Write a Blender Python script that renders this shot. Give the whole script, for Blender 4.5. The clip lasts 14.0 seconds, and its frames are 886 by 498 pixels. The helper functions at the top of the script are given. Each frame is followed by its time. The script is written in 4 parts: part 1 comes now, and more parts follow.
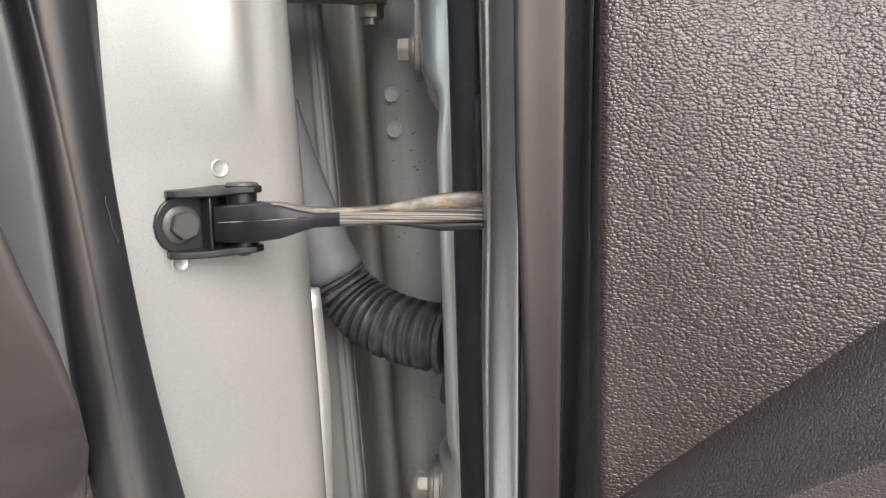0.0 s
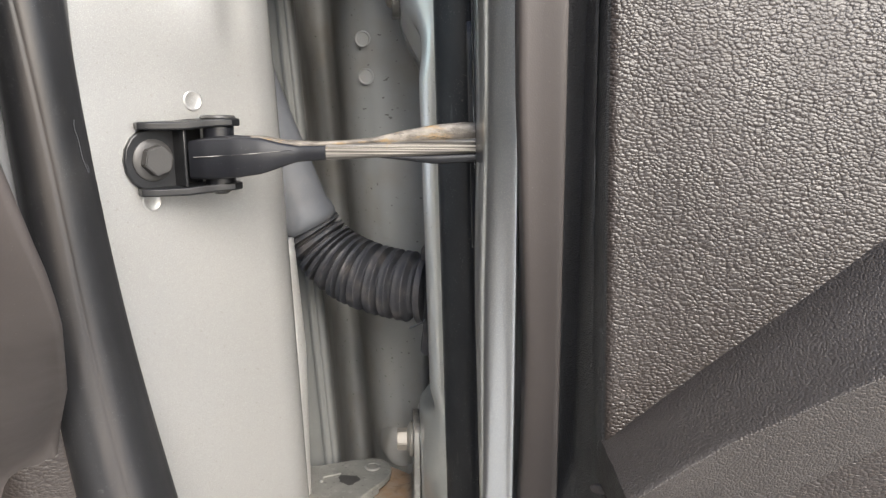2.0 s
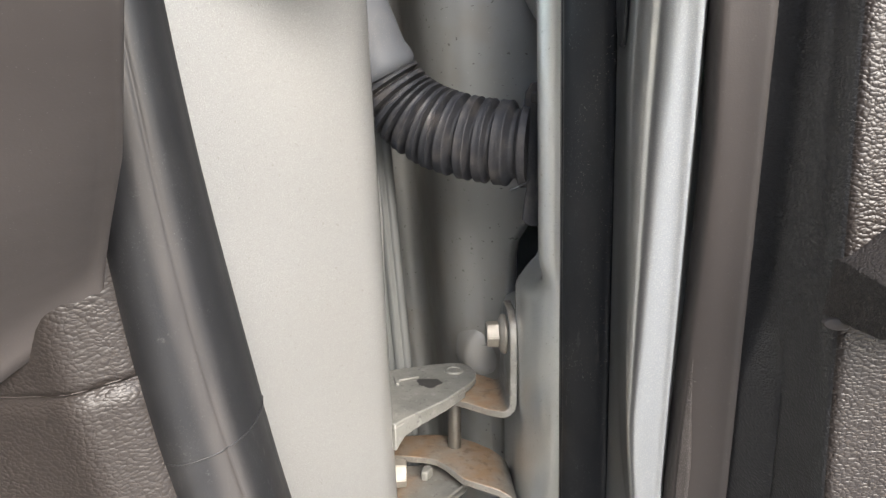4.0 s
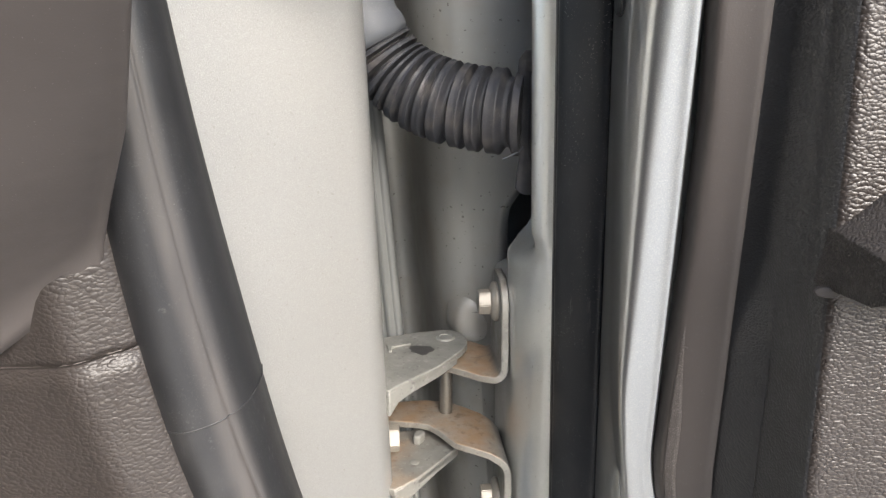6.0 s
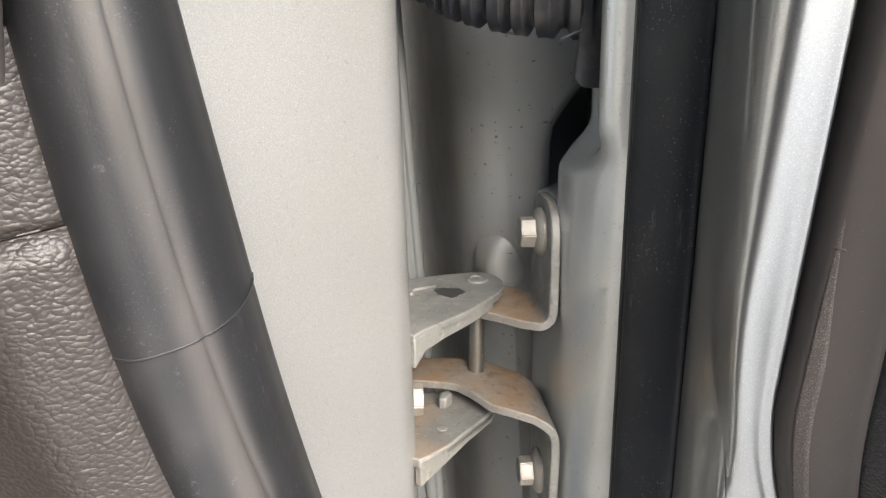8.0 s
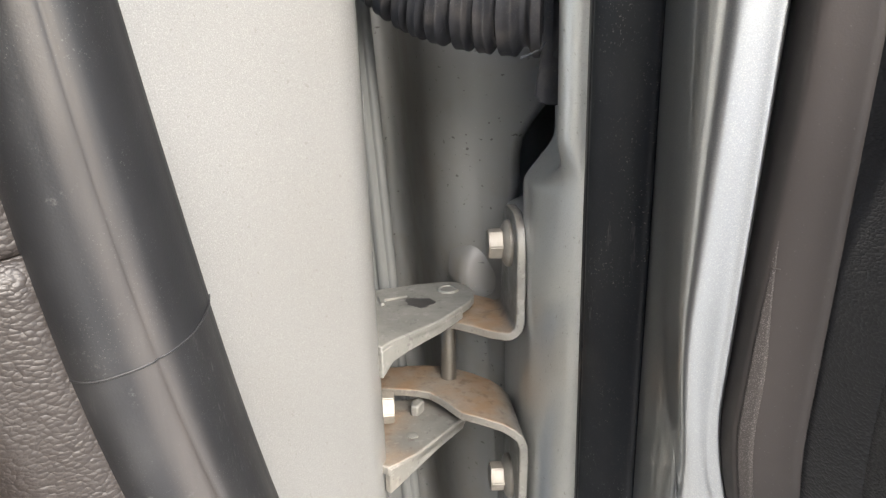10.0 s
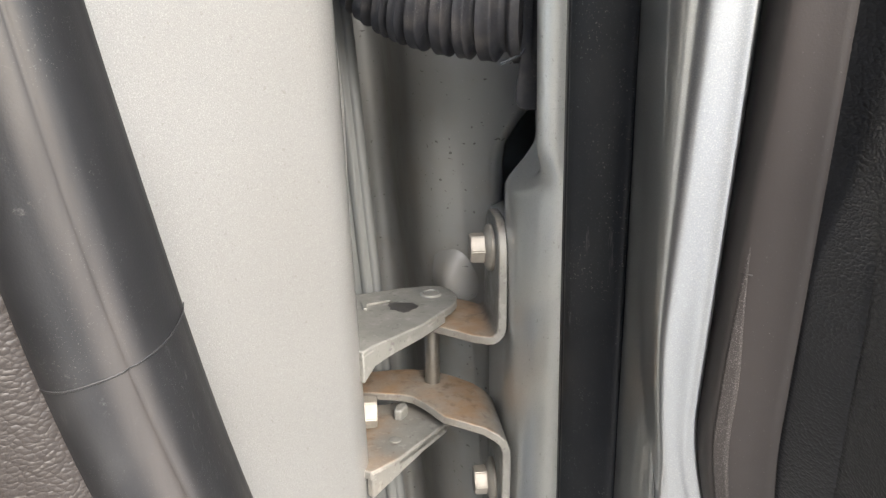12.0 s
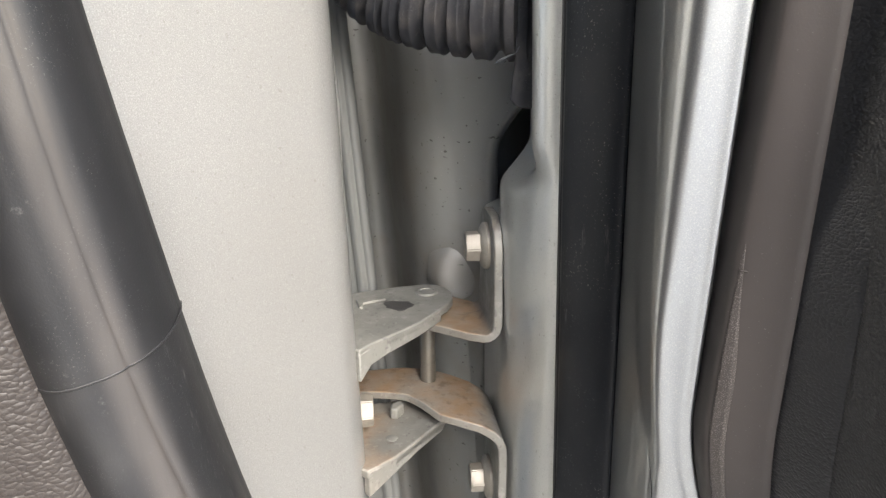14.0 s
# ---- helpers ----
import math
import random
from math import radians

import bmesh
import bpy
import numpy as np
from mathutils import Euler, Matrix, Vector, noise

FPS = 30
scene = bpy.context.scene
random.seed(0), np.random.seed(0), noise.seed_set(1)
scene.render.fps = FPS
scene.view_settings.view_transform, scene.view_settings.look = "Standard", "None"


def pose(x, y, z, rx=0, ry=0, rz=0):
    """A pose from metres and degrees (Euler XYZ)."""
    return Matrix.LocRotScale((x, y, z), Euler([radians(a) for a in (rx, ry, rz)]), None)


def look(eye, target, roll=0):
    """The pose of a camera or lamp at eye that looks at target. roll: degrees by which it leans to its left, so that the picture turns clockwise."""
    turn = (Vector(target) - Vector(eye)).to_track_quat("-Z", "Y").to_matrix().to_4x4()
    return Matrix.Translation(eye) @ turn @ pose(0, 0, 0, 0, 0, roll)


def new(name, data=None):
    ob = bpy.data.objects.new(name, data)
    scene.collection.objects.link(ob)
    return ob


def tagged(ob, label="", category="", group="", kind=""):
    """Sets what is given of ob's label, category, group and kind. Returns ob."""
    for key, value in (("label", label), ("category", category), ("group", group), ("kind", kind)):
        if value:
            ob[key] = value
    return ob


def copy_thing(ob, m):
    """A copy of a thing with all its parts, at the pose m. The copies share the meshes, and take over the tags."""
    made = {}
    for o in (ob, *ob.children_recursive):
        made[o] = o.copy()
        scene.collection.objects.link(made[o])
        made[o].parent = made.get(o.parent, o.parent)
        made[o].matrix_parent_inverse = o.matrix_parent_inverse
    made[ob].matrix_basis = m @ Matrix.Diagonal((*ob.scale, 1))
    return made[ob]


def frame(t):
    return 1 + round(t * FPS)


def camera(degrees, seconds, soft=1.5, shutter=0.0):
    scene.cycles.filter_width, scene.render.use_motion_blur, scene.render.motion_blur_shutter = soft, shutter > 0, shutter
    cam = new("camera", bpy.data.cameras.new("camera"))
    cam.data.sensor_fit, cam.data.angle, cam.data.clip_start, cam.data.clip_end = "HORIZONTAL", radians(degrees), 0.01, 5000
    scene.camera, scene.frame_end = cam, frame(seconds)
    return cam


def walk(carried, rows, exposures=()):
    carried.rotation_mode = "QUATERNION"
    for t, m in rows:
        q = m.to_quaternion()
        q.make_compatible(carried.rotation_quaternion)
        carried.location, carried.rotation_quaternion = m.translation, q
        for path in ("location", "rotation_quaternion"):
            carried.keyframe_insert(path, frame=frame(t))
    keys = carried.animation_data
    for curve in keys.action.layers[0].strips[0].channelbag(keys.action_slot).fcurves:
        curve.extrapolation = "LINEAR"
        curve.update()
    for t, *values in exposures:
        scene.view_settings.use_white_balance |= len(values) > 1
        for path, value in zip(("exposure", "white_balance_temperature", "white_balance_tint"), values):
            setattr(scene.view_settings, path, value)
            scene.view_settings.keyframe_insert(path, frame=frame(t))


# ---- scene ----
cam = camera(64.4, 14.0, soft=1.3)
PATH = [
    (0, (0.0067, 0.0086, 0.8438), (-0.0058, 0.9957, 0.6840), 0.09),
    (0.5, (-0.0138, 0.0137, 0.8241), (0.0142, 0.9988, 0.6547), 0.08),
    (1, (-0.0105, 0.0146, 0.8237), (0.0358, 0.9981, 0.6492), 0.05),
    (1.5, (-0.0156, 0.0187, 0.8204), (0.0414, 1.0004, 0.6387), 0.04),
    (2, (-0.0158, 0.0182, 0.8199), (0.0499, 0.9985, 0.6334), 0.06),
    (2.5, (-0.0179, 0.0200, 0.8183), (0.0533, 0.9988, 0.6262), 0.07),
    (3, (-0.0390, 0.0449, 0.7967), (0.0317, 1.0215, 0.5937), -0.14),
    (3.1, (-0.0438, 0.0595, 0.7809), (0.0189, 1.0364, 0.5767), -0.29),
    (3.2, (-0.0493, 0.0702, 0.7674), (0.0081, 1.0469, 0.5607), -0.44),
    (3.3, (-0.0534, 0.0806, 0.7589), (0.0021, 1.0563, 0.5472), -0.47),
    (3.5, (-0.0634, 0.0867, 0.7481), (-0.0067, 1.0609, 0.5294), -0.66),
    (3.7, (-0.0625, 0.0842, 0.7398), (-0.0144, 1.0584, 0.5193), -0.76),
    (6, (-0.0686, 0.0824, 0.7415), (0.0039, 1.0424, 0.4711), -0.49),
    (6.5, (-0.0662, 0.0823, 0.7421), (0.0085, 1.0413, 0.4685), -0.45),
    (7, (-0.0617, 0.0866, 0.7392), (0.0158, 1.0444, 0.4626), -0.42),
    (7.2, (-0.0614, 0.0972, 0.7188), (0.0079, 1.0552, 0.4407), -0.63),
    (7.5, (-0.0725, 0.1364, 0.6816), (0.0065, 1.0936, 0.4031), -0.83),
    (7.8, (-0.0860, 0.1514, 0.6826), (-0.0156, 1.1080, 0.4000), -0.34),
    (8, (-0.0827, 0.1499, 0.6860), (-0.0049, 1.1056, 0.4019), -0.42),
    (8.5, (-0.0728, 0.1470, 0.6882), (0.0036, 1.1018, 0.4009), -0.63),
    (11, (-0.0672, 0.1425, 0.6977), (0.0227, 1.0964, 0.4115), -0.66),
    (11.5, (-0.0645, 0.1430, 0.6975), (0.0273, 1.0966, 0.4106), -0.71),
    (12, (-0.0642, 0.1428, 0.6965), (0.0291, 1.0966, 0.4108), -0.58),
    (12.5, (-0.0641, 0.1429, 0.6961), (0.0324, 1.0965, 0.4111), -0.57),
    (13, (-0.0644, 0.1429, 0.6944), (0.0359, 1.0956, 0.4078), -0.64),
    (13.5, (-0.0634, 0.1433, 0.6971), (0.0366, 1.0956, 0.4089), -0.79),
    (14, (-0.0658, 0.1423, 0.6962), (0.0380, 1.0947, 0.4095), -0.65),
]
EXPOSURES = [(0.0, 1.65), (1.0, 1.76), (2.0, 1.82), (3.5, 1.98), (7.0, 2.07), (14.0, 2.04)]
walk(cam, [(t, look(eye, target, roll)) for t, eye, target, roll in PATH], EXPOSURES)

# ---- light: bright hazy daylight from behind and above, outside the car ----
SUN_ELEVATION, SUN_AZIMUTH = radians(35), radians(156)
world = bpy.data.worlds.new("sky")
scene.world = world
world.use_nodes = True
wn = world.node_tree.nodes
sky = wn.new("ShaderNodeTexSky")
sky.sky_type, sky.sun_disc = "NISHITA", False
sky.sun_elevation, sky.sun_rotation = SUN_ELEVATION, SUN_AZIMUTH
sky.dust_density, sky.air_density = 2.0, 1.0
world.node_tree.links.new(sky.outputs[0], wn["Background"].inputs[0])
wn["Background"].inputs[1].default_value = 0.15
sun_data = bpy.data.lights.new("sun", "SUN")
sun_data.energy, sun_data.angle, sun_data.color = 2.7, radians(44), (1.0, 0.955, 0.895)
sun = new("sun", sun_data)
sun_way = Vector((math.sin(SUN_AZIMUTH) * math.cos(SUN_ELEVATION), math.cos(SUN_AZIMUTH) * math.cos(SUN_ELEVATION), math.sin(SUN_ELEVATION)))
sun.matrix_world = look(sun_way * 20, (0, 0, 0))


# ---- materials ----
class Mat:
    """A small builder of node materials."""

    def __init__(self, name, color, rough=0.5, metal=0.0, coat=0.0, coat_rough=0.05, spec=0.5):
        self.m = bpy.data.materials.new(name)
        self.m.use_nodes = True
        self.t = self.m.node_tree
        self.p = self.t.nodes["Principled BSDF"]
        self.p.inputs["Base Color"].default_value = (*color, 1)
        self.p.inputs["Roughness"].default_value = rough
        self.p.inputs["Metallic"].default_value = metal
        self.p.inputs["Coat Weight"].default_value = coat
        self.p.inputs["Coat Roughness"].default_value = coat_rough
        self.p.inputs["Specular IOR Level"].default_value = spec
        self.co = self.t.nodes.new("ShaderNodeTexCoord").outputs["Object"]
        self.color, self.normal = self.rgb(color), None

    def rgb(self, c):
        n = self.t.nodes.new("ShaderNodeRGB")
        n.outputs[0].default_value = (*c, 1)
        return n.outputs[0]

    def link(self, a, b):
        self.t.links.new(a, b)

    def mapped(self, scale=(1, 1, 1), turn=(0, 0, 0)):
        n = self.t.nodes.new("ShaderNodeMapping")
        n.inputs["Scale"].default_value = scale
        n.inputs["Rotation"].default_value = turn
        self.link(self.co, n.inputs["Vector"])
        return n.outputs[0]

    def noise(self, scale, detail=3, rough=0.55, co=None, distort=0.0):
        n = self.t.nodes.new("ShaderNodeTexNoise")
        n.inputs["Scale"].default_value, n.inputs["Detail"].default_value = scale, detail
        n.inputs["Roughness"].default_value, n.inputs["Distortion"].default_value = rough, distort
        self.link(co or self.co, n.inputs["Vector"])
        return n.outputs["Fac"]

    def voronoi(self, scale, feature="F1", co=None, rand=1.0):
        n = self.t.nodes.new("ShaderNodeTexVoronoi")
        n.feature = feature
        n.inputs["Scale"].default_value, n.inputs["Randomness"].default_value = scale, rand
        if feature == "SMOOTH_F1":
            n.inputs["Smoothness"].default_value = 0.35
        self.link(co or self.co, n.inputs["Vector"])
        return n.outputs["Distance"]

    def ramp(self, fac, a, b, lo=0.0, hi=1.0):
        n = self.t.nodes.new("ShaderNodeMapRange")
        n.interpolation_type = "SMOOTHSTEP"
        for key, v in (("From Min", a), ("From Max", b), ("To Min", lo), ("To Max", hi)):
            n.inputs[key].default_value = v
        self.link(fac, n.inputs["Value"])
        return n.outputs[0]

    def math(self, op, a, b):
        n = self.t.nodes.new("ShaderNodeMath")
        n.operation = op
        for i, v in enumerate((a, b)):
            if isinstance(v, (int, float)):
                n.inputs[i].default_value = v
            else:
                self.link(v, n.inputs[i])
        return n.outputs[0]

    def tint(self, fac, c):
        n = self.t.nodes.new("ShaderNodeMix")
        n.data_type = "RGBA"
        self.link(fac, n.inputs["Factor"])
        self.link(self.color, n.inputs["A"])
        if isinstance(c, tuple):
            n.inputs["B"].default_value = (*c, 1)
        else:
            self.link(c, n.inputs["B"])
        self.color = n.outputs["Result"]

    def bump(self, height, strength, distance):
        n = self.t.nodes.new("ShaderNodeBump")
        n.inputs["Strength"].default_value, n.inputs["Distance"].default_value = strength, distance
        self.link(height, n.inputs["Height"])
        if self.normal:
            self.link(self.normal, n.inputs["Normal"])
        self.normal = n.outputs[0]

    def rough(self, fac, lo, hi):
        self.link(self.ramp(fac, 0.3, 0.7, lo, hi), self.p.inputs["Roughness"])

    def metal(self, fac):
        self.link(fac, self.p.inputs["Metallic"])

    def done(self):
        self.link(self.color, self.p.inputs["Base Color"])
        if self.normal:
            self.link(self.normal, self.p.inputs["Normal"])
        return self.m


def silver_paint(name="silver_paint", dirt=0.10, metal=0.68, rough=(0.37, 0.41), base=(0.358, 0.357, 0.346), flake=1.0, gloss=0.03):
    m = Mat(name, base, 0.38, metal, coat=1.0, coat_rough=gloss)
    flake *= 0.75
    flakes = m.noise(2600, 1)
    m.tint(m.ramp(flakes, 0.50, 0.80, 0, 0.8 * flake), (0.56, 0.555, 0.54))
    m.tint(m.ramp(flakes, 0.48, 0.25, 0, 0.5 * flake), (0.25, 0.25, 0.245))
    if dirt:
        m.tint(m.ramp(m.noise(11, 3), 0.35, 0.80, 0, dirt), (0.40, 0.37, 0.32))
        m.tint(m.ramp(m.noise(520, 1), 0.71, 0.75, 0, dirt * 2.5), (0.20, 0.18, 0.15))
    if rough[0] == rough[1]:
        m.p.inputs["Roughness"].default_value = rough[0]
    else:
        m.rough(m.noise(30, 3), *rough)
        m.bump(m.noise(900, 2), 0.05, 0.0004)
    return m.done()


def wing_grey(name):
    """Grey paint, darker than the body silver, with brown patches and specks."""
    m = Mat(name, (0.225, 0.226, 0.219), 0.5, 0.12, coat=0.1, coat_rough=0.2)
    m.tint(m.ramp(m.noise(7, 3), 0.40, 0.70, 0, 0.5), (0.265, 0.255, 0.235))
    m.tint(m.ramp(m.noise(2600, 1), 0.55, 0.80, 0, 0.5), (0.22, 0.22, 0.215))
    m.tint(m.ramp(m.noise(26, 4), 0.45, 0.72, 0, 0.45), (0.200, 0.172, 0.140))
    m.tint(m.ramp(m.noise(330, 2, 0.5, m.mapped((0.55, 1, 1))), 0.685, 0.73, 0, 0.75), (0.06, 0.055, 0.045))
    m.tint(m.ramp(m.noise(900, 1), 0.75, 0.78, 0, 0.5), (0.40, 0.38, 0.35))
    m.rough(m.noise(30, 3), 0.44, 0.56)
    m.bump(m.noise(900, 2), 0.06, 0.0004)
    return m.done()


def gritty(name):
    m = Mat(name, (0.0455, 0.0395, 0.0372), 0.55, spec=0.35)
    m.tint(m.ramp(m.noise(2300, 2, 0.7), 0.54, 0.64, 0, 0.45), (0.20, 0.187, 0.175))
    m.bump(m.noise(2300, 2, 0.7), 0.5, 0.0005)
    return m.done()


# dusty: paints a sheen along the seal's crest, and adds real scuffs
def rubber(name, color=(0.016, 0.017, 0.019), specks=0.5, rough=(0.34, 0.52), spec=0.32, dusty=False, dust=(0.06, 0.058, 0.056), amount=0.25, dot=2100):
    m = Mat(name, color, 0.42, spec=spec)
    m.tint(m.ramp(m.noise(22 if amount < 0.5 else 70, 4), 0.45, 0.75, 0, amount), dust)
    clump = m.ramp(m.noise(55, 3), 0.45, 0.62, 0.15, 1.0)
    m.tint(m.math("MULTIPLY", m.ramp(m.noise(dot, 2, 0.6), 0.635, 0.685, 0, specks * 0.7), clump), (0.24, 0.23, 0.22))
    m.tint(m.ramp(m.noise(120, 5, 0.7, m.mapped((1, 1, 0.15))), 0.63, 0.71, 0, specks * 0.5), (0.16, 0.15, 0.15))
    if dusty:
        # the crest's sheen painted as a tan stripe, in streaks along the seal's length
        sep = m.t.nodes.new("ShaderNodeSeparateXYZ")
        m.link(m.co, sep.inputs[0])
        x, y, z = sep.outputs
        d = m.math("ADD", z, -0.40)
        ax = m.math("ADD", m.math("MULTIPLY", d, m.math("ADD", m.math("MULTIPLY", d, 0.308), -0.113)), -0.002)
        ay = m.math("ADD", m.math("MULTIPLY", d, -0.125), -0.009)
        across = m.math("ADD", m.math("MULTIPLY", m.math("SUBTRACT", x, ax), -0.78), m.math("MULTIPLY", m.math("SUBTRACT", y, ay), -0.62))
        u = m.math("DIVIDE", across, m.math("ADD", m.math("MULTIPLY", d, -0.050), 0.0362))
        sheen = m.math("MULTIPLY", m.ramp(u, 0.40, 0.60), m.ramp(u, 0.80, 0.64))
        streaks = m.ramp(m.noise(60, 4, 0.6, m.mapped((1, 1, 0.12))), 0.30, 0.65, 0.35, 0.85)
        m.tint(m.math("MULTIPLY", sheen, streaks), (0.056, 0.0505, 0.047))
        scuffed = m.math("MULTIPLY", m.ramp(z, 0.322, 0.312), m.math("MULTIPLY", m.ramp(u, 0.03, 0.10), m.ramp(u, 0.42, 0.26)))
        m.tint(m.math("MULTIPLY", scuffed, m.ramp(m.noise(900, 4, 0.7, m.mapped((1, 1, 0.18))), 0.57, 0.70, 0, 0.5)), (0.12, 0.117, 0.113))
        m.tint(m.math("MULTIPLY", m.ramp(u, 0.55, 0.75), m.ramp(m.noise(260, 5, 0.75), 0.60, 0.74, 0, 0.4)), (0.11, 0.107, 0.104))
    m.rough(m.noise(40, 3), *rough)
    m.bump(m.noise(1400, 2), 0.12, 0.0003)
    return m.done()


def leather(name, color, size=0.0013, depth=0.0010, strength=0.54, long=0.60, spec=0.45, rough=(0.29, 0.42), turn=-8, crease=0.10):
    """Pebbled grain: drawn-out domed cells with sunken creases between them."""
    m = Mat(name, color, 0.42, spec=spec)
    bend = m.t.nodes.new("ShaderNodeVectorMath")
    bend.operation = "MULTIPLY_ADD"
    n = m.t.nodes.new("ShaderNodeTexNoise")
    n.inputs["Scale"].default_value, n.inputs["Detail"].default_value = 0.22 / size, 3
    m.link(m.co, n.inputs["Vector"])
    m.link(n.outputs["Color"], bend.inputs[0])
    bend.inputs[1].default_value = (size * 2.0,) * 3
    m.link(m.mapped((long, long, 1.15), (0, radians(turn), 0)), bend.inputs[2])
    cells = m.voronoi(1 / size, "SMOOTH_F1", bend.outputs[0], 0.9)
    edges = m.voronoi(1 / size, "DISTANCE_TO_EDGE", bend.outputs[0], 0.9)
    dome = m.math("SUBTRACT", 1.0, m.math("MULTIPLY", cells, cells))
    h = m.math("ADD", m.math("MULTIPLY", dome, 0.8), m.math("MULTIPLY", m.ramp(edges, -0.02, 0.2), crease))
    h = m.math("ADD", h, m.math("MULTIPLY", m.noise(1.1 / size, 2), 0.25))
    m.tint(m.ramp(edges, 0.12, 0.0, 0, 1.6 * crease), tuple(c * 0.5 for c in color))
    m.tint(m.ramp(m.noise(14, 4), 0.4, 0.75, 0, 0.3), tuple(min(1, c * 1.3 + 0.006) for c in color))
    m.rough(m.noise(60, 3), *rough)
    m.bump(h, strength, depth)
    m.bump(m.noise(3200, 2), 0.10, 0.0002)
    return m.done()


def plastic(name, color, rough=(0.5, 0.62), grain=1500, strength=0.12):
    m = Mat(name, color, 0.55, spec=0.35)
    m.tint(m.ramp(m.noise(18, 4), 0.4, 0.75, 0, 0.3), tuple(c * 1.35 for c in color))
    m.tint(m.ramp(m.noise(1700, 1), 0.74, 0.77, 0, 0.2), (0.25, 0.24, 0.23))
    m.rough(m.noise(35, 3), *rough)
    m.bump(m.noise(grain, 2), strength, 0.0004)
    return m.done()


def hinge_steel(name, rust, clean_from=None):
    """Dull plated steel; rust and dust lie on the faces that look up."""
    m = Mat(name, (0.185, 0.182, 0.166), 0.48, 0.35)
    m.tint(m.ramp(m.noise(60, 4), 0.4, 0.7, 0, 0.6), (0.105, 0.104, 0.097))
    m.tint(m.ramp(m.noise(240, 3), 0.56, 0.68, 0, 0.45), (0.28, 0.275, 0.255))
    m.tint(m.ramp(m.noise(350, 2), 0.62, 0.70, 0, 0.5), (0.06, 0.058, 0.056))
    geo = m.t.nodes.new("ShaderNodeNewGeometry")
    up_way = m.t.nodes.new("ShaderNodeSeparateXYZ")
    m.link(geo.outputs["Normal"], up_way.inputs[0])
    flat = m.ramp(up_way.outputs[2], 0.35, 0.85, 0.22, 1.0)
    fac = m.math("MULTIPLY", m.ramp(m.noise(22, 5, 0.55), 0.62 - rust, 0.92 - rust), flat)
    dark = m.math("MULTIPLY", m.ramp(m.noise(150, 4), 0.68 - 0.4 * rust, 0.85 - 0.4 * rust, 0, min(0.55, rust * 1.4)), flat)
    if clean_from is not None:
        sep = m.t.nodes.new("ShaderNodeSeparateXYZ")
        m.link(m.co, sep.inputs[0])
        keep = m.ramp(sep.outputs[0], clean_from + 0.006, clean_from - 0.006, 0.12, 1.0)
        fac, dark = m.math("MULTIPLY", fac, keep), m.math("MULTIPLY", dark, keep)
    m.tint(m.math("MULTIPLY", fac, m.ramp(m.noise(120, 4), 0.3, 0.65, 0.55, 0.95)), (0.185, 0.118, 0.066))
    m.tint(dark, (0.060, 0.034, 0.018))
    m.metal(m.ramp(fac, 0, 1, 0.35, 0.0))
    m.rough(m.noise(90, 3), 0.40, 0.62)
    m.bump(m.noise(420, 4), 0.22, 0.0006)
    return m.done()


def zinc(name, color=(0.225, 0.205, 0.175), metal=0.2):
    m = Mat(name, color, 0.45, metal, spec=0.35)
    m.tint(m.ramp(m.noise(140, 4), 0.42, 0.75, 0, 0.5), tuple(c * 0.6 for c in color))
    m.tint(m.ramp(m.noise(90, 4), 0.62, 0.75, 0, 0.5), (0.24, 0.15, 0.08))
    m.rough(m.noise(200, 3), 0.36, 0.55)
    m.bump(m.noise(600, 3), 0.15, 0.0004)
    return m.done()


def greasy_strap():
    m = Mat("greasy_strap", (0.27, 0.25, 0.22), 0.34, 0.5)
    streak = m.noise(90, 3, 0.6, m.mapped((0.06, 1.0, 11.0)))
    wide = m.noise(60, 3, 0.6, m.mapped((0.10, 1.0, 5.0)))
    m.tint(m.ramp(wide, 0.42, 0.62, 0, 0.85), (0.075, 0.070, 0.064))
    m.tint(m.ramp(streak, 0.50, 0.60, 0, 0.9), (0.035, 0.032, 0.028))
    m.tint(m.ramp(streak, 0.42, 0.34, 0, 0.8), (0.46, 0.44, 0.41))
    m.tint(m.ramp(m.noise(130, 4), 0.62, 0.72, 0, 0.5), (0.22, 0.14, 0.06))
    m.rough(streak, 0.24, 0.42)
    m.bump(streak, 0.5, 0.0006)
    return m.done()


def dried_grease():
    m = Mat("dried_grease", (0.085, 0.074, 0.062), 0.5, 0.1)
    m.tint(m.ramp(m.noise(160, 5, 0.65, m.mapped((0.4, 1, 1))), 0.44, 0.64, 0, 0.8), (0.19, 0.172, 0.147))
    m.tint(m.ramp(m.noise(110, 5, 0.7, m.mapped((0.35, 1, 1))), 0.54, 0.66, 0, 0.7), (0.20, 0.125, 0.045))
    m.tint(m.ramp(m.noise(240, 5, 0.7, m.mapped((0.3, 1, 1))), 0.55, 0.64, 0, 0.9), (0.03, 0.026, 0.022))
    m.rough(m.noise(80, 3), 0.32, 0.6)
    m.bump(m.noise(260, 4), 0.6, 0.0012)
    return m.done()


# the unseen ground; its pale tone is assumed, to bounce light up
def ground_material():
    m = Mat("concrete", (0.43, 0.43, 0.425), 0.85)
    m.tint(m.ramp(m.noise(2.5, 5), 0.35, 0.7, 0, 0.6), (0.36, 0.35, 0.335))
    m.tint(m.ramp(m.voronoi(160), 0.2, 0.5, 0, 0.4), (0.48, 0.465, 0.445))
    m.bump(m.noise(120, 4), 0.3, 0.003)
    return m.done()


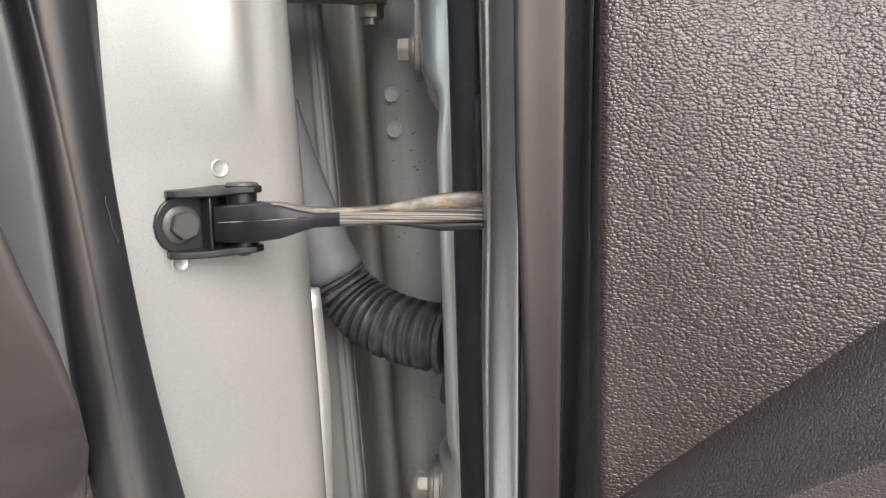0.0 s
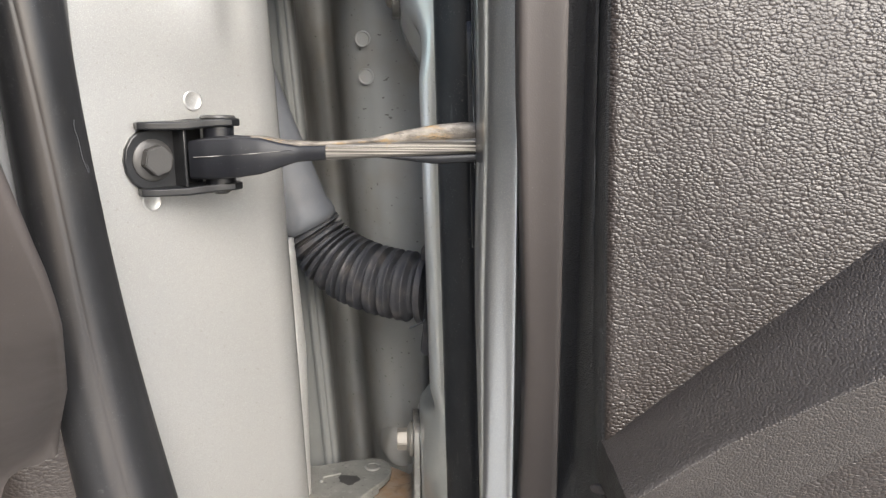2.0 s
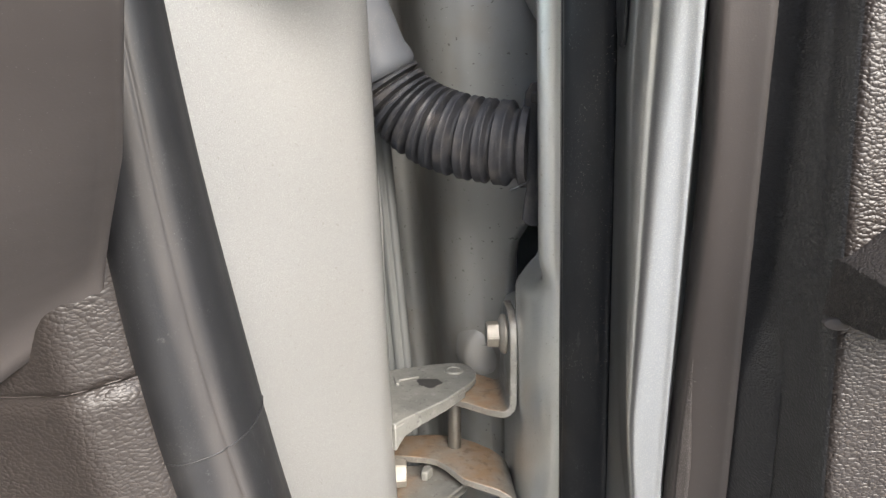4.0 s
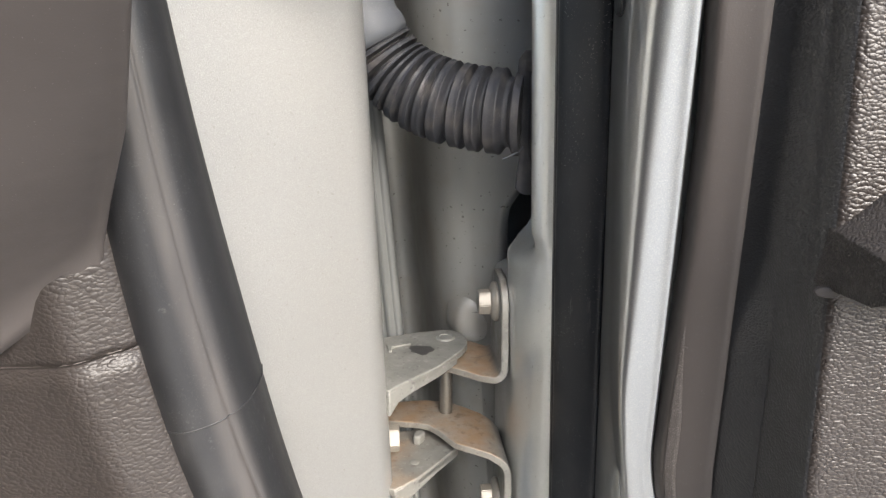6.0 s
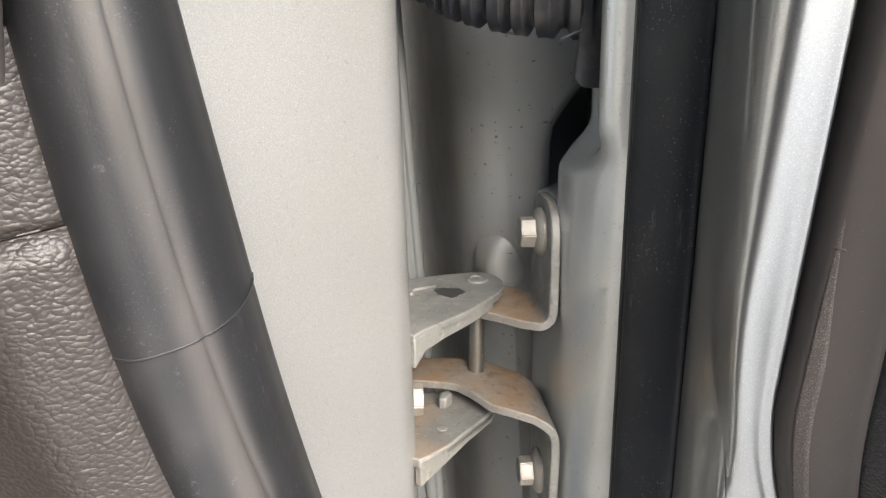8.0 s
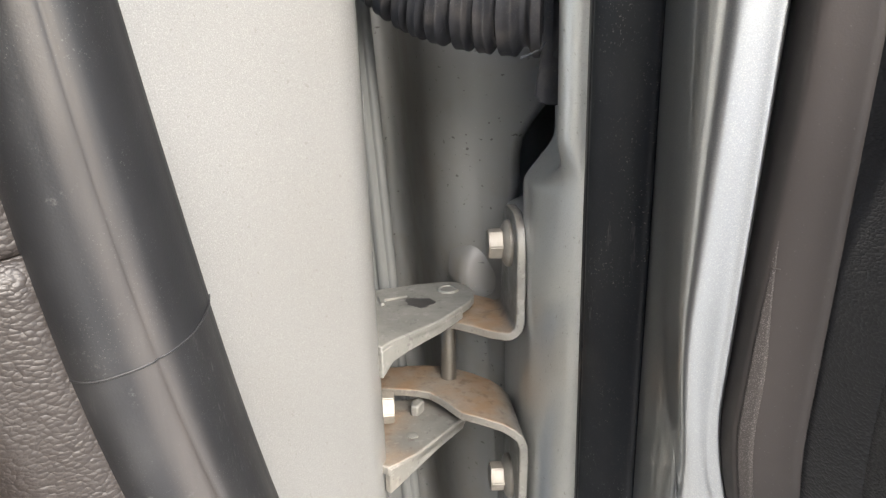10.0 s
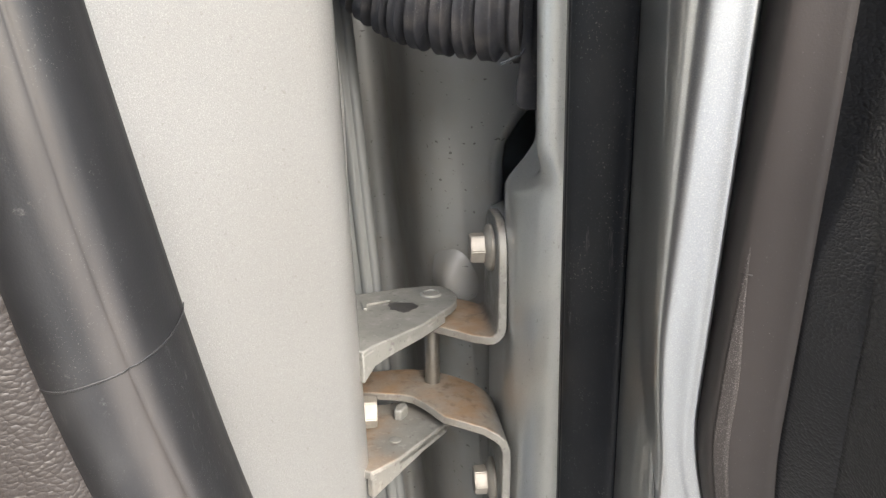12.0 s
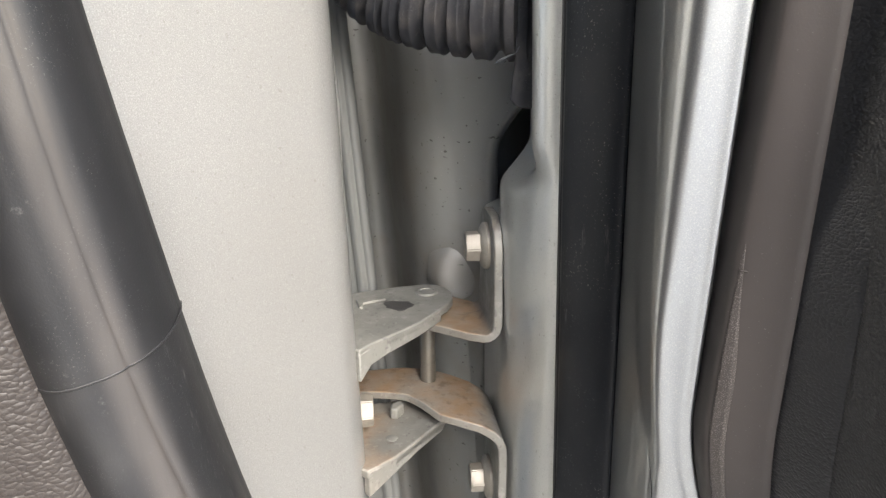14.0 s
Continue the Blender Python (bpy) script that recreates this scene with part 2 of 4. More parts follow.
# one car paint in three copies, toned for the light on each panel
PAINT = silver_paint()
PAINT_DOOR = silver_paint("silver_paint_gloss", 0.03, 0.96, (0.31, 0.34), (0.335, 0.350, 0.356), 0.8, 0.05)
PAINT_INNER = silver_paint("silver_paint_lightened", 0.16, 0.80, (0.34, 0.42), (0.51, 0.525, 0.510))
WING_GREY = wing_grey("speckled_grey_paint")
GRIT = gritty("worn_grainy_plastic")
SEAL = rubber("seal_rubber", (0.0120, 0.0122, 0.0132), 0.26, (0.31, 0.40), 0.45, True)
DOOR_SEAL = rubber("door_seal_rubber", (0.0070, 0.0086, 0.0115), 0.5, (0.36, 0.52), 0.27, amount=0.12, dot=1000)
BOOT = rubber("boot_rubber", (0.024, 0.025, 0.029), 0.6, (0.45, 0.62), 0.28, dust=(0.088, 0.078, 0.071), amount=0.52)
CUFF = rubber("cuff_rubber", (0.075, 0.080, 0.089), 0.6, (0.5, 0.68), 0.28, dust=(0.125, 0.122, 0.12), amount=0.40)
LEATHER = leather("grained_leather", (0.0225, 0.0187, 0.0172), strength=0.58, long=0.76, spec=0.33, rough=(0.26, 0.37), crease=0.06)
LEATHER_FINE = leather("fine_grained_vinyl", (0.0285, 0.0250, 0.0233), 0.0010, 0.0006, 0.7, 1.0, 0.32, (0.36, 0.48))
LEATHER_KICK = leather("creased_vinyl", (0.0250, 0.0210, 0.0192), 0.0014, 0.0010, 0.42, 0.75, 0.32, (0.33, 0.46), 40, 0.04)
# cooler copy for the trim's side, its shade put into the colour
LEATHER_SHADED = leather("shaded_trim_vinyl", (0.022, 0.0226, 0.0240), 0.0010, 0.0006, 0.50, 0.8, 0.42, (0.36, 0.48))
BROWN = plastic("grey_brown_plastic", (0.0420, 0.0366, 0.0346))
COVER = plastic("smooth_grey_plastic", (0.088, 0.090, 0.094), (0.36, 0.46), 1100, 0.06)
DASH = plastic("dash_plastic", (0.0475, 0.0412, 0.0389), (0.5, 0.65), 1100, 0.1)
BLACK_STEEL = plastic("black_coated_steel", (0.0075, 0.0078, 0.0088), (0.32, 0.5), 700, 0.15)
BLACK_PLASTIC = plastic("black_plastic", (0.0062, 0.0066, 0.0085), (0.3, 0.45), 900, 0.1)
STEEL = hinge_steel("hinge_steel", 0.07)
RUSTY = hinge_steel("rusty_hinge_steel", 0.28)
RUSTY_ARM = hinge_steel("rusty_arm_steel", 0.42, 0.0330)
PIN = zinc("pin_steel", (0.21, 0.196, 0.172), 0.85)
ZINC = zinc("zinc_bolt")
BOLT_BLACK = plastic("phosphated_bolt", (0.034, 0.033, 0.032), (0.35, 0.5), 800, 0.2)
STRAP = greasy_strap()
GREASE = dried_grease()
CHALK = rubber("chalky_plastic", (0.012, 0.012, 0.014), 0.6, (0.4, 0.55), 0.3, dust=(0.34, 0.33, 0.31), amount=0.75)
# darker grey that stands in for the shade on the wing seam
SEAM_SHADE = plastic("seam_shade_grey", (0.105, 0.108, 0.104), (0.5, 0.65), 500, 0.15)
CAVITY_SHADE = plastic("cavity_shade", (0.035, 0.035, 0.036))
PALE_GROUND = ground_material()
PALE_EDGE = plastic("pale_vinyl_edge", (0.058, 0.050, 0.046), (0.45, 0.6))
LIP = rubber("joint_rubber", (0.019, 0.019, 0.020), 0.3, (0.4, 0.55), 0.35)


# ---- mesh helpers ----
def thing(name, base, label, category, group="", kind=""):
    ob = new(name)
    ob.empty_display_size = 0.02
    ob.location = base
    return tagged(ob, label, category, group, kind)


def root_of(ob):
    while ob.parent:
        ob = ob.parent
    return ob


def part(name, bm, material, parent, label="", sharp=35, thick=0.0, offset=0.0, bevel=0.0):
    """Links a bmesh, given in world places, as one mesh under a thing or a part."""
    bmesh.ops.remove_doubles(bm, verts=bm.verts, dist=1e-6)
    bmesh.ops.recalc_face_normals(bm, faces=bm.faces)
    bmesh.ops.translate(bm, verts=bm.verts, vec=-Vector(root_of(parent).location))
    me = bpy.data.meshes.new(name)
    bm.to_mesh(me)
    bm.free()
    me.materials.append(material)
    me.shade_smooth()
    me.set_sharp_from_angle(angle=radians(sharp))
    ob = new(name, me)
    ob.parent = parent
    if thick:
        s = ob.modifiers.new("thickness", "SOLIDIFY")
        s.thickness, s.offset = thick, offset
    if bevel:
        b = ob.modifiers.new("edges", "BEVEL")
        b.width, b.segments, b.limit_method, b.angle_limit = bevel, 2, "ANGLE", radians(40)
    return tagged(ob, label)


def loft(bm, rows, closed=False, caps=False):
    """A skin over rows of points, each row of the same length."""
    vs = [[bm.verts.new(p) for p in row] for row in rows]
    n = len(rows[0])
    for a, b in zip(vs, vs[1:]):
        for i in range(n if closed else n - 1):
            j = (i + 1) % n
            bm.faces.new((a[i], a[j], b[j], b[i]))
    if caps:
        bm.faces.new(vs[0])
        bm.faces.new(vs[-1])
    return bm


def smooth_row(pts, steps=4):
    """A finer row through the points (Catmull-Rom)."""
    p = [Vector(q) for q in pts]
    p = [2 * p[0] - p[1]] + p + [2 * p[-1] - p[-2]]
    out = []
    for a, b, c, d in zip(p, p[1:], p[2:], p[3:]):
        for k in range(steps):
            t = k / steps
            out.append(0.5 * (2 * b + (c - a) * t + (2 * a - 5 * b + 4 * c - d) * t * t + (3 * b - a - 3 * c + d) * t ** 3))
    out.append(p[-2])
    return out


def plate(bm, outline, z0, z1):
    """An upright prism over an outline in plan."""
    low = [bm.verts.new((x, y, z0)) for x, y in outline]
    top = [bm.verts.new((x, y, z1)) for x, y in outline]
    n = len(outline)
    bm.faces.new(top)
    bm.faces.new(list(reversed(low)))
    for i in range(n):
        bm.faces.new((low[i], low[(i + 1) % n], top[(i + 1) % n], top[i]))
    return bm


def disc(bm, centre, axis, r0, r1, length, sides=24, shift=0.0):
    """A round or many-sided stub along an axis, from radius r0 to r1, with closed ends."""
    m = Matrix.Translation(centre) @ Vector(axis).to_track_quat("Z", "Y").to_matrix().to_4x4()
    rows = []
    for h, r in ((0, r0), (length, r1)):
        rows.append([m @ Vector((r * math.cos(shift + 2 * math.pi * k / sides), r * math.sin(shift + 2 * math.pi * k / sides), h)) for k in range(sides)])
    return loft(bm, rows, True, True)


def turned(bm, centre, axis, profile, sides=28):
    """A turned shape: profile of (radius, height) along an axis."""
    m = Matrix.Translation(centre) @ Vector(axis).to_track_quat("Z", "Y").to_matrix().to_4x4()
    rows = [[m @ Vector((r * math.cos(2 * math.pi * k / sides), r * math.sin(2 * math.pi * k / sides), h)) for k in range(sides)] for r, h in profile]
    return loft(bm, rows, True, True)


def hex_bolt(parent, centre, axis, across, head, flange_r, material, label, flange_h=0.0025, shift=0.0):
    """A flanged hexagon bolt whose flange lies at centre."""
    a = Vector(axis).normalized()
    bm = disc(bmesh.new(), Vector(centre) + a * flange_h, a, across / 2 / math.cos(math.pi / 6), across / 2 / math.cos(math.pi / 6) * 0.97, head, 6, shift)
    bmesh.ops.bevel(bm, geom=bm.edges[:], offset=across * 0.04, segments=2, affect="EDGES")
    bolt = part("bolt", bm, material, parent, label)
    part("flange", turned(bmesh.new(), centre, a, ((flange_r, 0), (flange_r, flange_h * 0.45), (flange_r * 0.93, flange_h * 0.8), (across * 0.52, flange_h * 1.3))), material, bolt)
    return bolt


def levels(a, b, n):
    return [a + (b - a) * k / (n - 1) for k in range(n)]


def step(a, b, x):
    t = max(0.0, min(1.0, (x - a) / (b - a)))
    return t * t * (3 - 2 * t)


def lerp_rows(table, z):
    """Values from a table of (z, values...), smoothly between its rows."""
    if z <= table[0][0]:
        return table[0][1:]
    for p, q in zip(table, table[1:]):
        if z <= q[0]:
            k = (z - p[0]) / (q[0] - p[0])
            return tuple(u + (v - u) * k for u, v in zip(p[1:], q[1:]))
    return table[-1][1:]


# ---- ground ----
bm = bmesh.new()
bmesh.ops.create_grid(bm, x_segments=24, y_segments=24, size=1500)
part("ground", bm, PALE_GROUND, thing("ground", (0, 0, 0), "unseen ground under the car, pale to bounce light", "ground", kind="structure"))


# ---- the guiding lines of the place: plan positions at a height z ----
def e1(z):  # rear corner of the hinge pillar
    return -0.0775 - 0.024 * (z - 0.7), 0.418 - 0.10 * (z - 0.7)


def e2(z):  # outline of the body seal beside the pillar panel
    d = z - 0.7
    return -0.132 - 0.113 * d + 0.308 * d * d + 0.0010 * math.exp(-((z - 0.65) / 0.06) ** 2), 0.331 - 0.125 * d


def e3(z):  # inner lip of the body seal
    d = max(-0.2, min(0.2, z - 0.7))
    return -0.1596 + d * (-0.0694 + d * (0.427 - 2.057 * d)), 0.309 - 0.04 * (z - 0.648)


def d1(z):
    return 0.011 - 0.032 * (z - 0.7), 0.416 - 0.052 * (z - 0.7)


def d2(z):
    return 0.027 - 0.036 * (z - 0.7), 0.387 - 0.061 * (z - 0.7)


def flare(z):  # the door's inner panel widens towards its foot
    return 0.006 * min((max(0.0, 0.575 - z) / 0.037) ** 1.7, 3.0)


def d3(z):
    return 0.0395 - 0.027 * (z - 0.7) + flare(z), 0.331 - 0.13 * (z - 0.7)


def strip_x(z):  # the trim's edge strip begins past a narrow groove
    return d3(z)[0] + lerp_rows([(0.50, 0.0006), (0.566, 0.0008), (0.674, 0.0036), (0.72, 0.0038), (0.78, 0.0008), (0.83, -0.0014), (0.88, -0.0022), (1.1, -0.0022)], z)[0] - 0.0040


def d4(z):
    return 0.0570 - 0.033 * (z - 0.7) + 0.6 * flare(z), 0.317 - 0.10 * (z - 0.7)


def d5(z):
    return 0.068 - 0.029 * (z - 0.7) + 0.5 * flare(z), 0.287 - 0.01 * (z - 0.7)


def leather_y(x):
    return 0.285 - 0.25 * (x - 0.073)


# ---- car body: hinge pillar, inner wing and closing panels ----
body = thing("car", (-0.1, 0.45, 0.15), "silver painted car with bare hinge pillar", "car")


def pillar_row(z):
    x, y = e1(z)
    rise = max(0.0, min(1.0, (z - 0.8345) / 0.062))
    back = -0.0048 * rise * (2 - rise)  # a pressed ramp that starts at a crease
    pts = []
    for s in (1.12, 1.0, 0.88, 0.75, 0.62, 0.5, 0.44, 0.40, 0.36, 0.33, 0.30, 0.27, 0.24, 0.21, 0.18, 0.15, 0.12):
        sag = 0.0020 * math.sin(math.pi * min(1, s))
        # low outward ridge, shaped so that a dark vertical streak shows from the camera
        streak_ridge = -0.0030 * step(0.846, 0.885, z) * math.exp(-((s - 0.27) / (0.16 if s > 0.27 else 0.05)) ** 2)
        pts.append((x - 0.073 * s - 0.7 * sag - 0.7 * streak_ridge, y - 0.075 * s + 0.7 * sag + 0.7 * streak_ridge + back, z))
    for u, v in ((0.0062, -0.0058), (0.0042, -0.0032), (0.0024, -0.0004), (0.0010, 0.0027), (0.0002, 0.0062), (0.0, 0.0095), (0.0016, 0.0132), (0.006, 0.0160), (0.02, 0.0190), (0.06, 0.03)):
        pts.append((x - u, y + v + back, z))
    return pts


part("pillar_panel", loft(bmesh.new(), [pillar_row(z) for z in levels(0.30, 1.10, 81)]), PAINT, body, thick=0.0012, sharp=60)


def pillar_place(x, z, proud=0.0):
    """A place on the pillar panel at x and height z, and the panel's way out."""
    ex, ey = e1(z)
    s = (ex - x) / 0.073
    sag = 0.0020 * math.sin(math.pi * s)
    out = Vector((0.075, -0.073, 0)).normalized()
    return Vector((x - 0.7 * sag, ey - 0.075 * s + 0.7 * sag, z)) + out * proud, out


for x, z in ((-0.1125, 0.8268), (-0.1305, 0.7797)):
    place, out = pillar_place(x, z)
    part("embossed_button", turned(bmesh.new(), place - out * 0.0007, out, ((0.0052, 0), (0.0051, 0.0014), (0.0047, 0.00175), (0.0041, 0.0018), (0.0037, 0.0015), (0.0015, 0.0014))), PAINT, body)


def flange_row(z):
    d = z - 0.67
    x = -0.0772 - 0.075 * max(0.0, d)
    return [(x - 0.035, 0.462, z), (x - 0.006, 0.468, z), (x - 0.001, 0.470, z), (x, 0.472, z), (x - 0.001, 0.474, z), (x - 0.03, 0.480, z)]


part("pillar_flange", loft(bmesh.new(), [flange_row(z) for z in levels(0.30, 0.742, 31)]), PAINT, body, sharp=50, thick=0.001)


def seam_row(z):
    x = -0.0755 - 0.07 * (z - 0.69)
    pts = [(x - 0.03, 0.533), (x - 0.0085, 0.531), (x - 0.0066, 0.5285), (x - 0.0044, 0.5272), (x - 0.0026, 0.5280), (x - 0.0012, 0.5284), (x + 0.0004, 0.5276), (x + 0.0022, 0.5284), (x + 0.0034, 0.5312), (x + 0.0036, 0.538), (x + 0.002, 0.549)]
    return smooth_row([(u, v, z) for u, v in pts], 3)


part("wing_seam", loft(bmesh.new(), [seam_row(z) for z in levels(0.30, 1.10, 41)]), SEAM_SHADE, body, "folded wing seam, its shade put into the grey", sharp=50, thick=0.001)

def wing_row(z):
    x = -0.0733 - 0.07 * (z - 0.69)
    edge = 0.003 + 0.021 * step(0.634, 0.674, z)
    pts = [(x, 0.548, z), (x - 0.003, 0.59, z), (x - 0.006, 0.64, z), (x - 0.004, 0.685, z), (x + 0.0070, 0.695, z), (x + 0.0165, 0.680, z), (x + 0.0195, 0.645, z), (x + 0.0225, 0.612, z), (x + 0.0257, 0.589, z), (x + 0.0298, 0.571, z), (x + 0.0352, 0.5580, z), (x + 0.0415, 0.5490, z), (x + 0.0480, 0.5443, z), (x + 0.0535, 0.5415, z)]
    x0, y0 = pts[-1][:2]
    for k in range(1, 7):
        t = k / 6
        pts.append((x0 + (edge - x0) * t, y0 - 0.011 * t, z))
    pts += [(edge + 0.0040, 0.5335, z), (edge + 0.0066, 0.541, z), (edge + 0.0075, 0.56, z), (edge + 0.0075, 0.60, z)]
    return smooth_row(pts, 4)


part("wing_panel", loft(bmesh.new(), [wing_row(z) for z in levels(0.14, 1.10, 97)]), WING_GREY, body, "dusty silver inner wing panel", sharp=60, thick=0.001)
for x, z in ((-0.0385, 0.8735), (-0.0365, 0.8475)):
    part("pressed_hole", turned(bmesh.new(), (x, 0.5414, z), (-0.17, -0.985, 0), ((0.0058, 0), (0.0056, 0.0003), (0.0050, 0.0004), (0.0044, 0.0001), (0.0030, -0.0012))), WING_GREY, body)
bm = bmesh.new()
for y, k in ((0.552, 1.3), (0.544, 1.15), (0.5395, 1.0), (0.5375, 0.93), (0.5362, 0.80), (0.5354, 0.55)):
    ring = [bm.verts.new((-0.0128 + 0.0138 * k * math.cos(a), y + 0.40 * max(0.0, 0.022 * k * math.sin(a) - 0.002), 0.5575 + (0.022 if math.sin(a) > 0 else 0.0130) * k * math.sin(a))) for a in levels(0, 2 * math.pi, 33)[:-1]]
    if k < 1.3:
        for i in range(32):
            bm.faces.new((last[i], last[(i + 1) % 32], ring[(i + 1) % 32], ring[i]))
    last = ring
bm.faces.new(last)
part("wing_boss", bm, WING_GREY, body, sharp=80)

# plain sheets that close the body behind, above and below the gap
# added back sheet; its near-black colour stands in for the cavity's shade
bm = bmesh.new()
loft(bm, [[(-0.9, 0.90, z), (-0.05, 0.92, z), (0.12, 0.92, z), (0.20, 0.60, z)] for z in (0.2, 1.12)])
part("cavity_wall", bm, CAVITY_SHADE, body, "sheet behind the wing cavity, near black for its shade", thick=0.004)
bm = bmesh.new()
loft(bm, [[(-0.9, 0.30, z), (-0.9, 0.95, z), (-0.05, 0.95, z), (0.12, 0.62, z)] for z in (1.10, 1.13)], True, True)
part("scuttle", bm, PAINT, body, bevel=0.004)
bm = bmesh.new()
loft(bm, [[(-0.9, 0.25, z), (-0.13, 0.25, z), (-0.07, 0.42, z), (-0.07, 0.95, z), (-0.9, 0.95, z)] for z in (0.15, 0.30)], True, True)
part("sill", bm, PAINT, body, bevel=0.006)

# the plain unseen cabin beyond the door opening, added to block sky light
bm = bmesh.new()
loft(bm, [[(-0.28, y, 1.36), (-0.36, y, 1.43), (-0.9, y, 1.47), (-1.45, y, 1.43), (-1.55, y, 1.32)] for y in (0.1, -0.5, -1.6)])
part("roof", bm, PAINT, body, thick=0.02)
bm = bmesh.new()
loft(bm, [[(-1.55, y, 1.32), (-1.62, y, 0.95), (-1.66, y, 0.6), (-1.6, y, 0.2), (-0.25, y, 0.2)] for y in (0.66, -1.6)])
part("far_side", bm, DASH, body, thick=0.02)
bm = bmesh.new()
loft(bm, [[(-1.6, -1.6, z), (-0.3, -1.6, z)] for z in (0.2, 1.42)])
part("rear_bulkhead", bm, DASH, body, thick=0.02)
bm = bmesh.new()
loft(bm, [[(-1.6, 0.34, 0.2), (-0.19, 0.42, 0.2)], [(-1.6, 0.34, 0.9), (-0.19, 0.42, 0.9)], [(-1.6, 0.0, 0.98), (-0.45, 0.0, 0.98)]])
part("dashboard_back", bm, DASH, body, thick=0.01)

# ---- body seal: two lengths that meet in a joint ----
seal = thing("body_seal", (-0.13, 0.34, 0.30), "black rubber door aperture seal with dusty scuffs", "door seal")
SEAL_SHAPE = ((-0.02, -0.012), (0.0, 0.0), (0.06, 0.0030), (0.18, 0.0072), (0.30, 0.0102), (0.40, 0.0116), (0.48, 0.0122), (0.55, 0.0122), (0.585, 0.0117), (0.62, 0.0120), (0.68, 0.0115), (0.74, 0.0107), (0.80, 0.0094), (0.86, 0.0080), (0.92, 0.0060), (0.97, 0.0030), (1.0, -0.002), (1.0, -0.010))


def seal_point(u, h, z, swell=0.0):
    (ax, ay), (bx, by) = e2(z), e3(z)
    d = Vector((bx - ax, by - ay, 0))
    n = Vector((-d.y, d.x, 0)).normalized()
    if n.y > 0:
        n = -n
    return Vector((ax, ay, z)) + d * u + n * (h + swell)


def seal_rows(a, b, n, joint_low, joint_high, swell):
    rows = []
    for k in range(n):
        t = k / (n - 1)
        row = []
        for u, h in SEAL_SHAPE:
            bend = 0.624 - 0.011 * max(u, 0) ** 0.7
            z = (bend if joint_low else a) + ((bend if joint_high else b) - (bend if joint_low else a)) * t
            wave = 0.0004 * math.sin(19 * z + 4 * u)
            row.append(seal_point(u, h + wave, z, swell if 0 <= u <= 1 else 0))
        rows.append(smooth_row(row, 2))
    return rows


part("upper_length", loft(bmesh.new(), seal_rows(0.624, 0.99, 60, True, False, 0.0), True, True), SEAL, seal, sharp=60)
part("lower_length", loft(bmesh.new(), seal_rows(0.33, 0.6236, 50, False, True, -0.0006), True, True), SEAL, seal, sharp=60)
rim = [seal_point(u, h, 0.624 - 0.011 * max(u, 0) ** 0.7, 0.0002) for u, h in SEAL_SHAPE[1:-1]]
rim = smooth_row(rim, 3)
bm = bmesh.new()
rows = []
for p in rim:
    rows.append([p + Vector((0.0, 0.0, 0.0003)), p + Vector((0.0001, -0.0001, 0.0001)), p + Vector((0.0001, -0.0001, -0.0001)), p + Vector((0.0, 0.0, -0.0003))])
part("joint_lip", loft(bm, rows), LIP, seal, "raised moulded joint line", thick=0.0003)

lint = thing("thread", (-0.135, 0.33, 0.79), "pale thread caught on the rubber seal", "thread")
squiggle = [seal_point(u, 0.0, z) for u, z in ((0.24, 0.818), (0.26, 0.815), (0.23, 0.811), (0.22, 0.807), (0.21, 0.803), (0.18, 0.800), (0.15, 0.797), (0.13, 0.799), (0.16, 0.8005))]
for p, u in zip(squiggle, (0.24, 0.26, 0.23, 0.22, 0.21, 0.18, 0.15, 0.13, 0.16)):
    p += Vector((0.65, -0.75, 0)) * (0.0006 + 0.0325 * u + 0.0012)
squiggle = smooth_row(squiggle, 5)
bm = bmesh.new()
loft(bm, [[p + Vector((0.00010 * math.cos(a), 0, 0.00010 * math.sin(a))) for a in (0.3, 1.6, 2.9, 4.2, 5.4)] for p in squiggle], True, True)
part("fibre", bm, CUFF, lint)

# ---- smooth cover between the seal and the dashboard ----
cover = thing("pillar_cover", (-0.2, 0.31, 0.70), "smooth grey plastic cover behind the rubber seal", "trim panel")


def cover_row(z):
    x, y = e3(z)
    return smooth_row([(x + 0.004, y + 0.014, z), (x - 0.0008, y + 0.006, z), (x - 0.0030, y + 0.0012, z), (x - 0.010, y - 0.001, z), (x - 0.024, y - 0.003, z), (x - 0.05, y - 0.002, z), (x - 0.09, y + 0.006, z)], 3)


part("cover", loft(bmesh.new(), [cover_row(z) for z in levels(0.70, 1.05, 40)]), COVER, cover, sharp=70, thick=0.001)

# ---- dashboard end panel ----
dash = thing("dashboard_end_panel", (-0.25, 0.32, 0.64), "smooth brown plastic dashboard end panel", "dashboard")
DASH_EDGE = [(0.672, -0.1635, 0.309), (0.684, -0.160, 0.305), (0.700, -0.1505, 0.290), (0.725, -0.1325, 0.260), (0.760, -0.1130, 0.220), (0.775, -0.1090, 0.208), (0.790, -0.1075, 0.197), (0.815, -0.1075, 0.184), (0.850, -0.110, 0.175), (0.95, -0.120, 0.165), (1.05, -0.14, 0.16)]


def dash_row(z):
    x, y = lerp_rows(DASH_EDGE, z)
    fall = 1 - step(0.672, 0.80, z)
    row = [(x - 0.016, y + 0.024, z), (x - 0.004, y + 0.006, z), (x, y, z), (x - 0.0030, y - 0.0014, z)]
    for u in (0.012, 0.03, 0.06, 0.1, 0.15, 0.22, 0.3, 0.4):
        row.append((x - u, y - 0.0015 - 0.05 * u + 0.35 * u * u, z - 0.72 * u * fall))
    return smooth_row(row, 3)


DASH_LEVELS = [0.672 + 0.378 * (k / 39) ** 1.15 for k in range(40)]
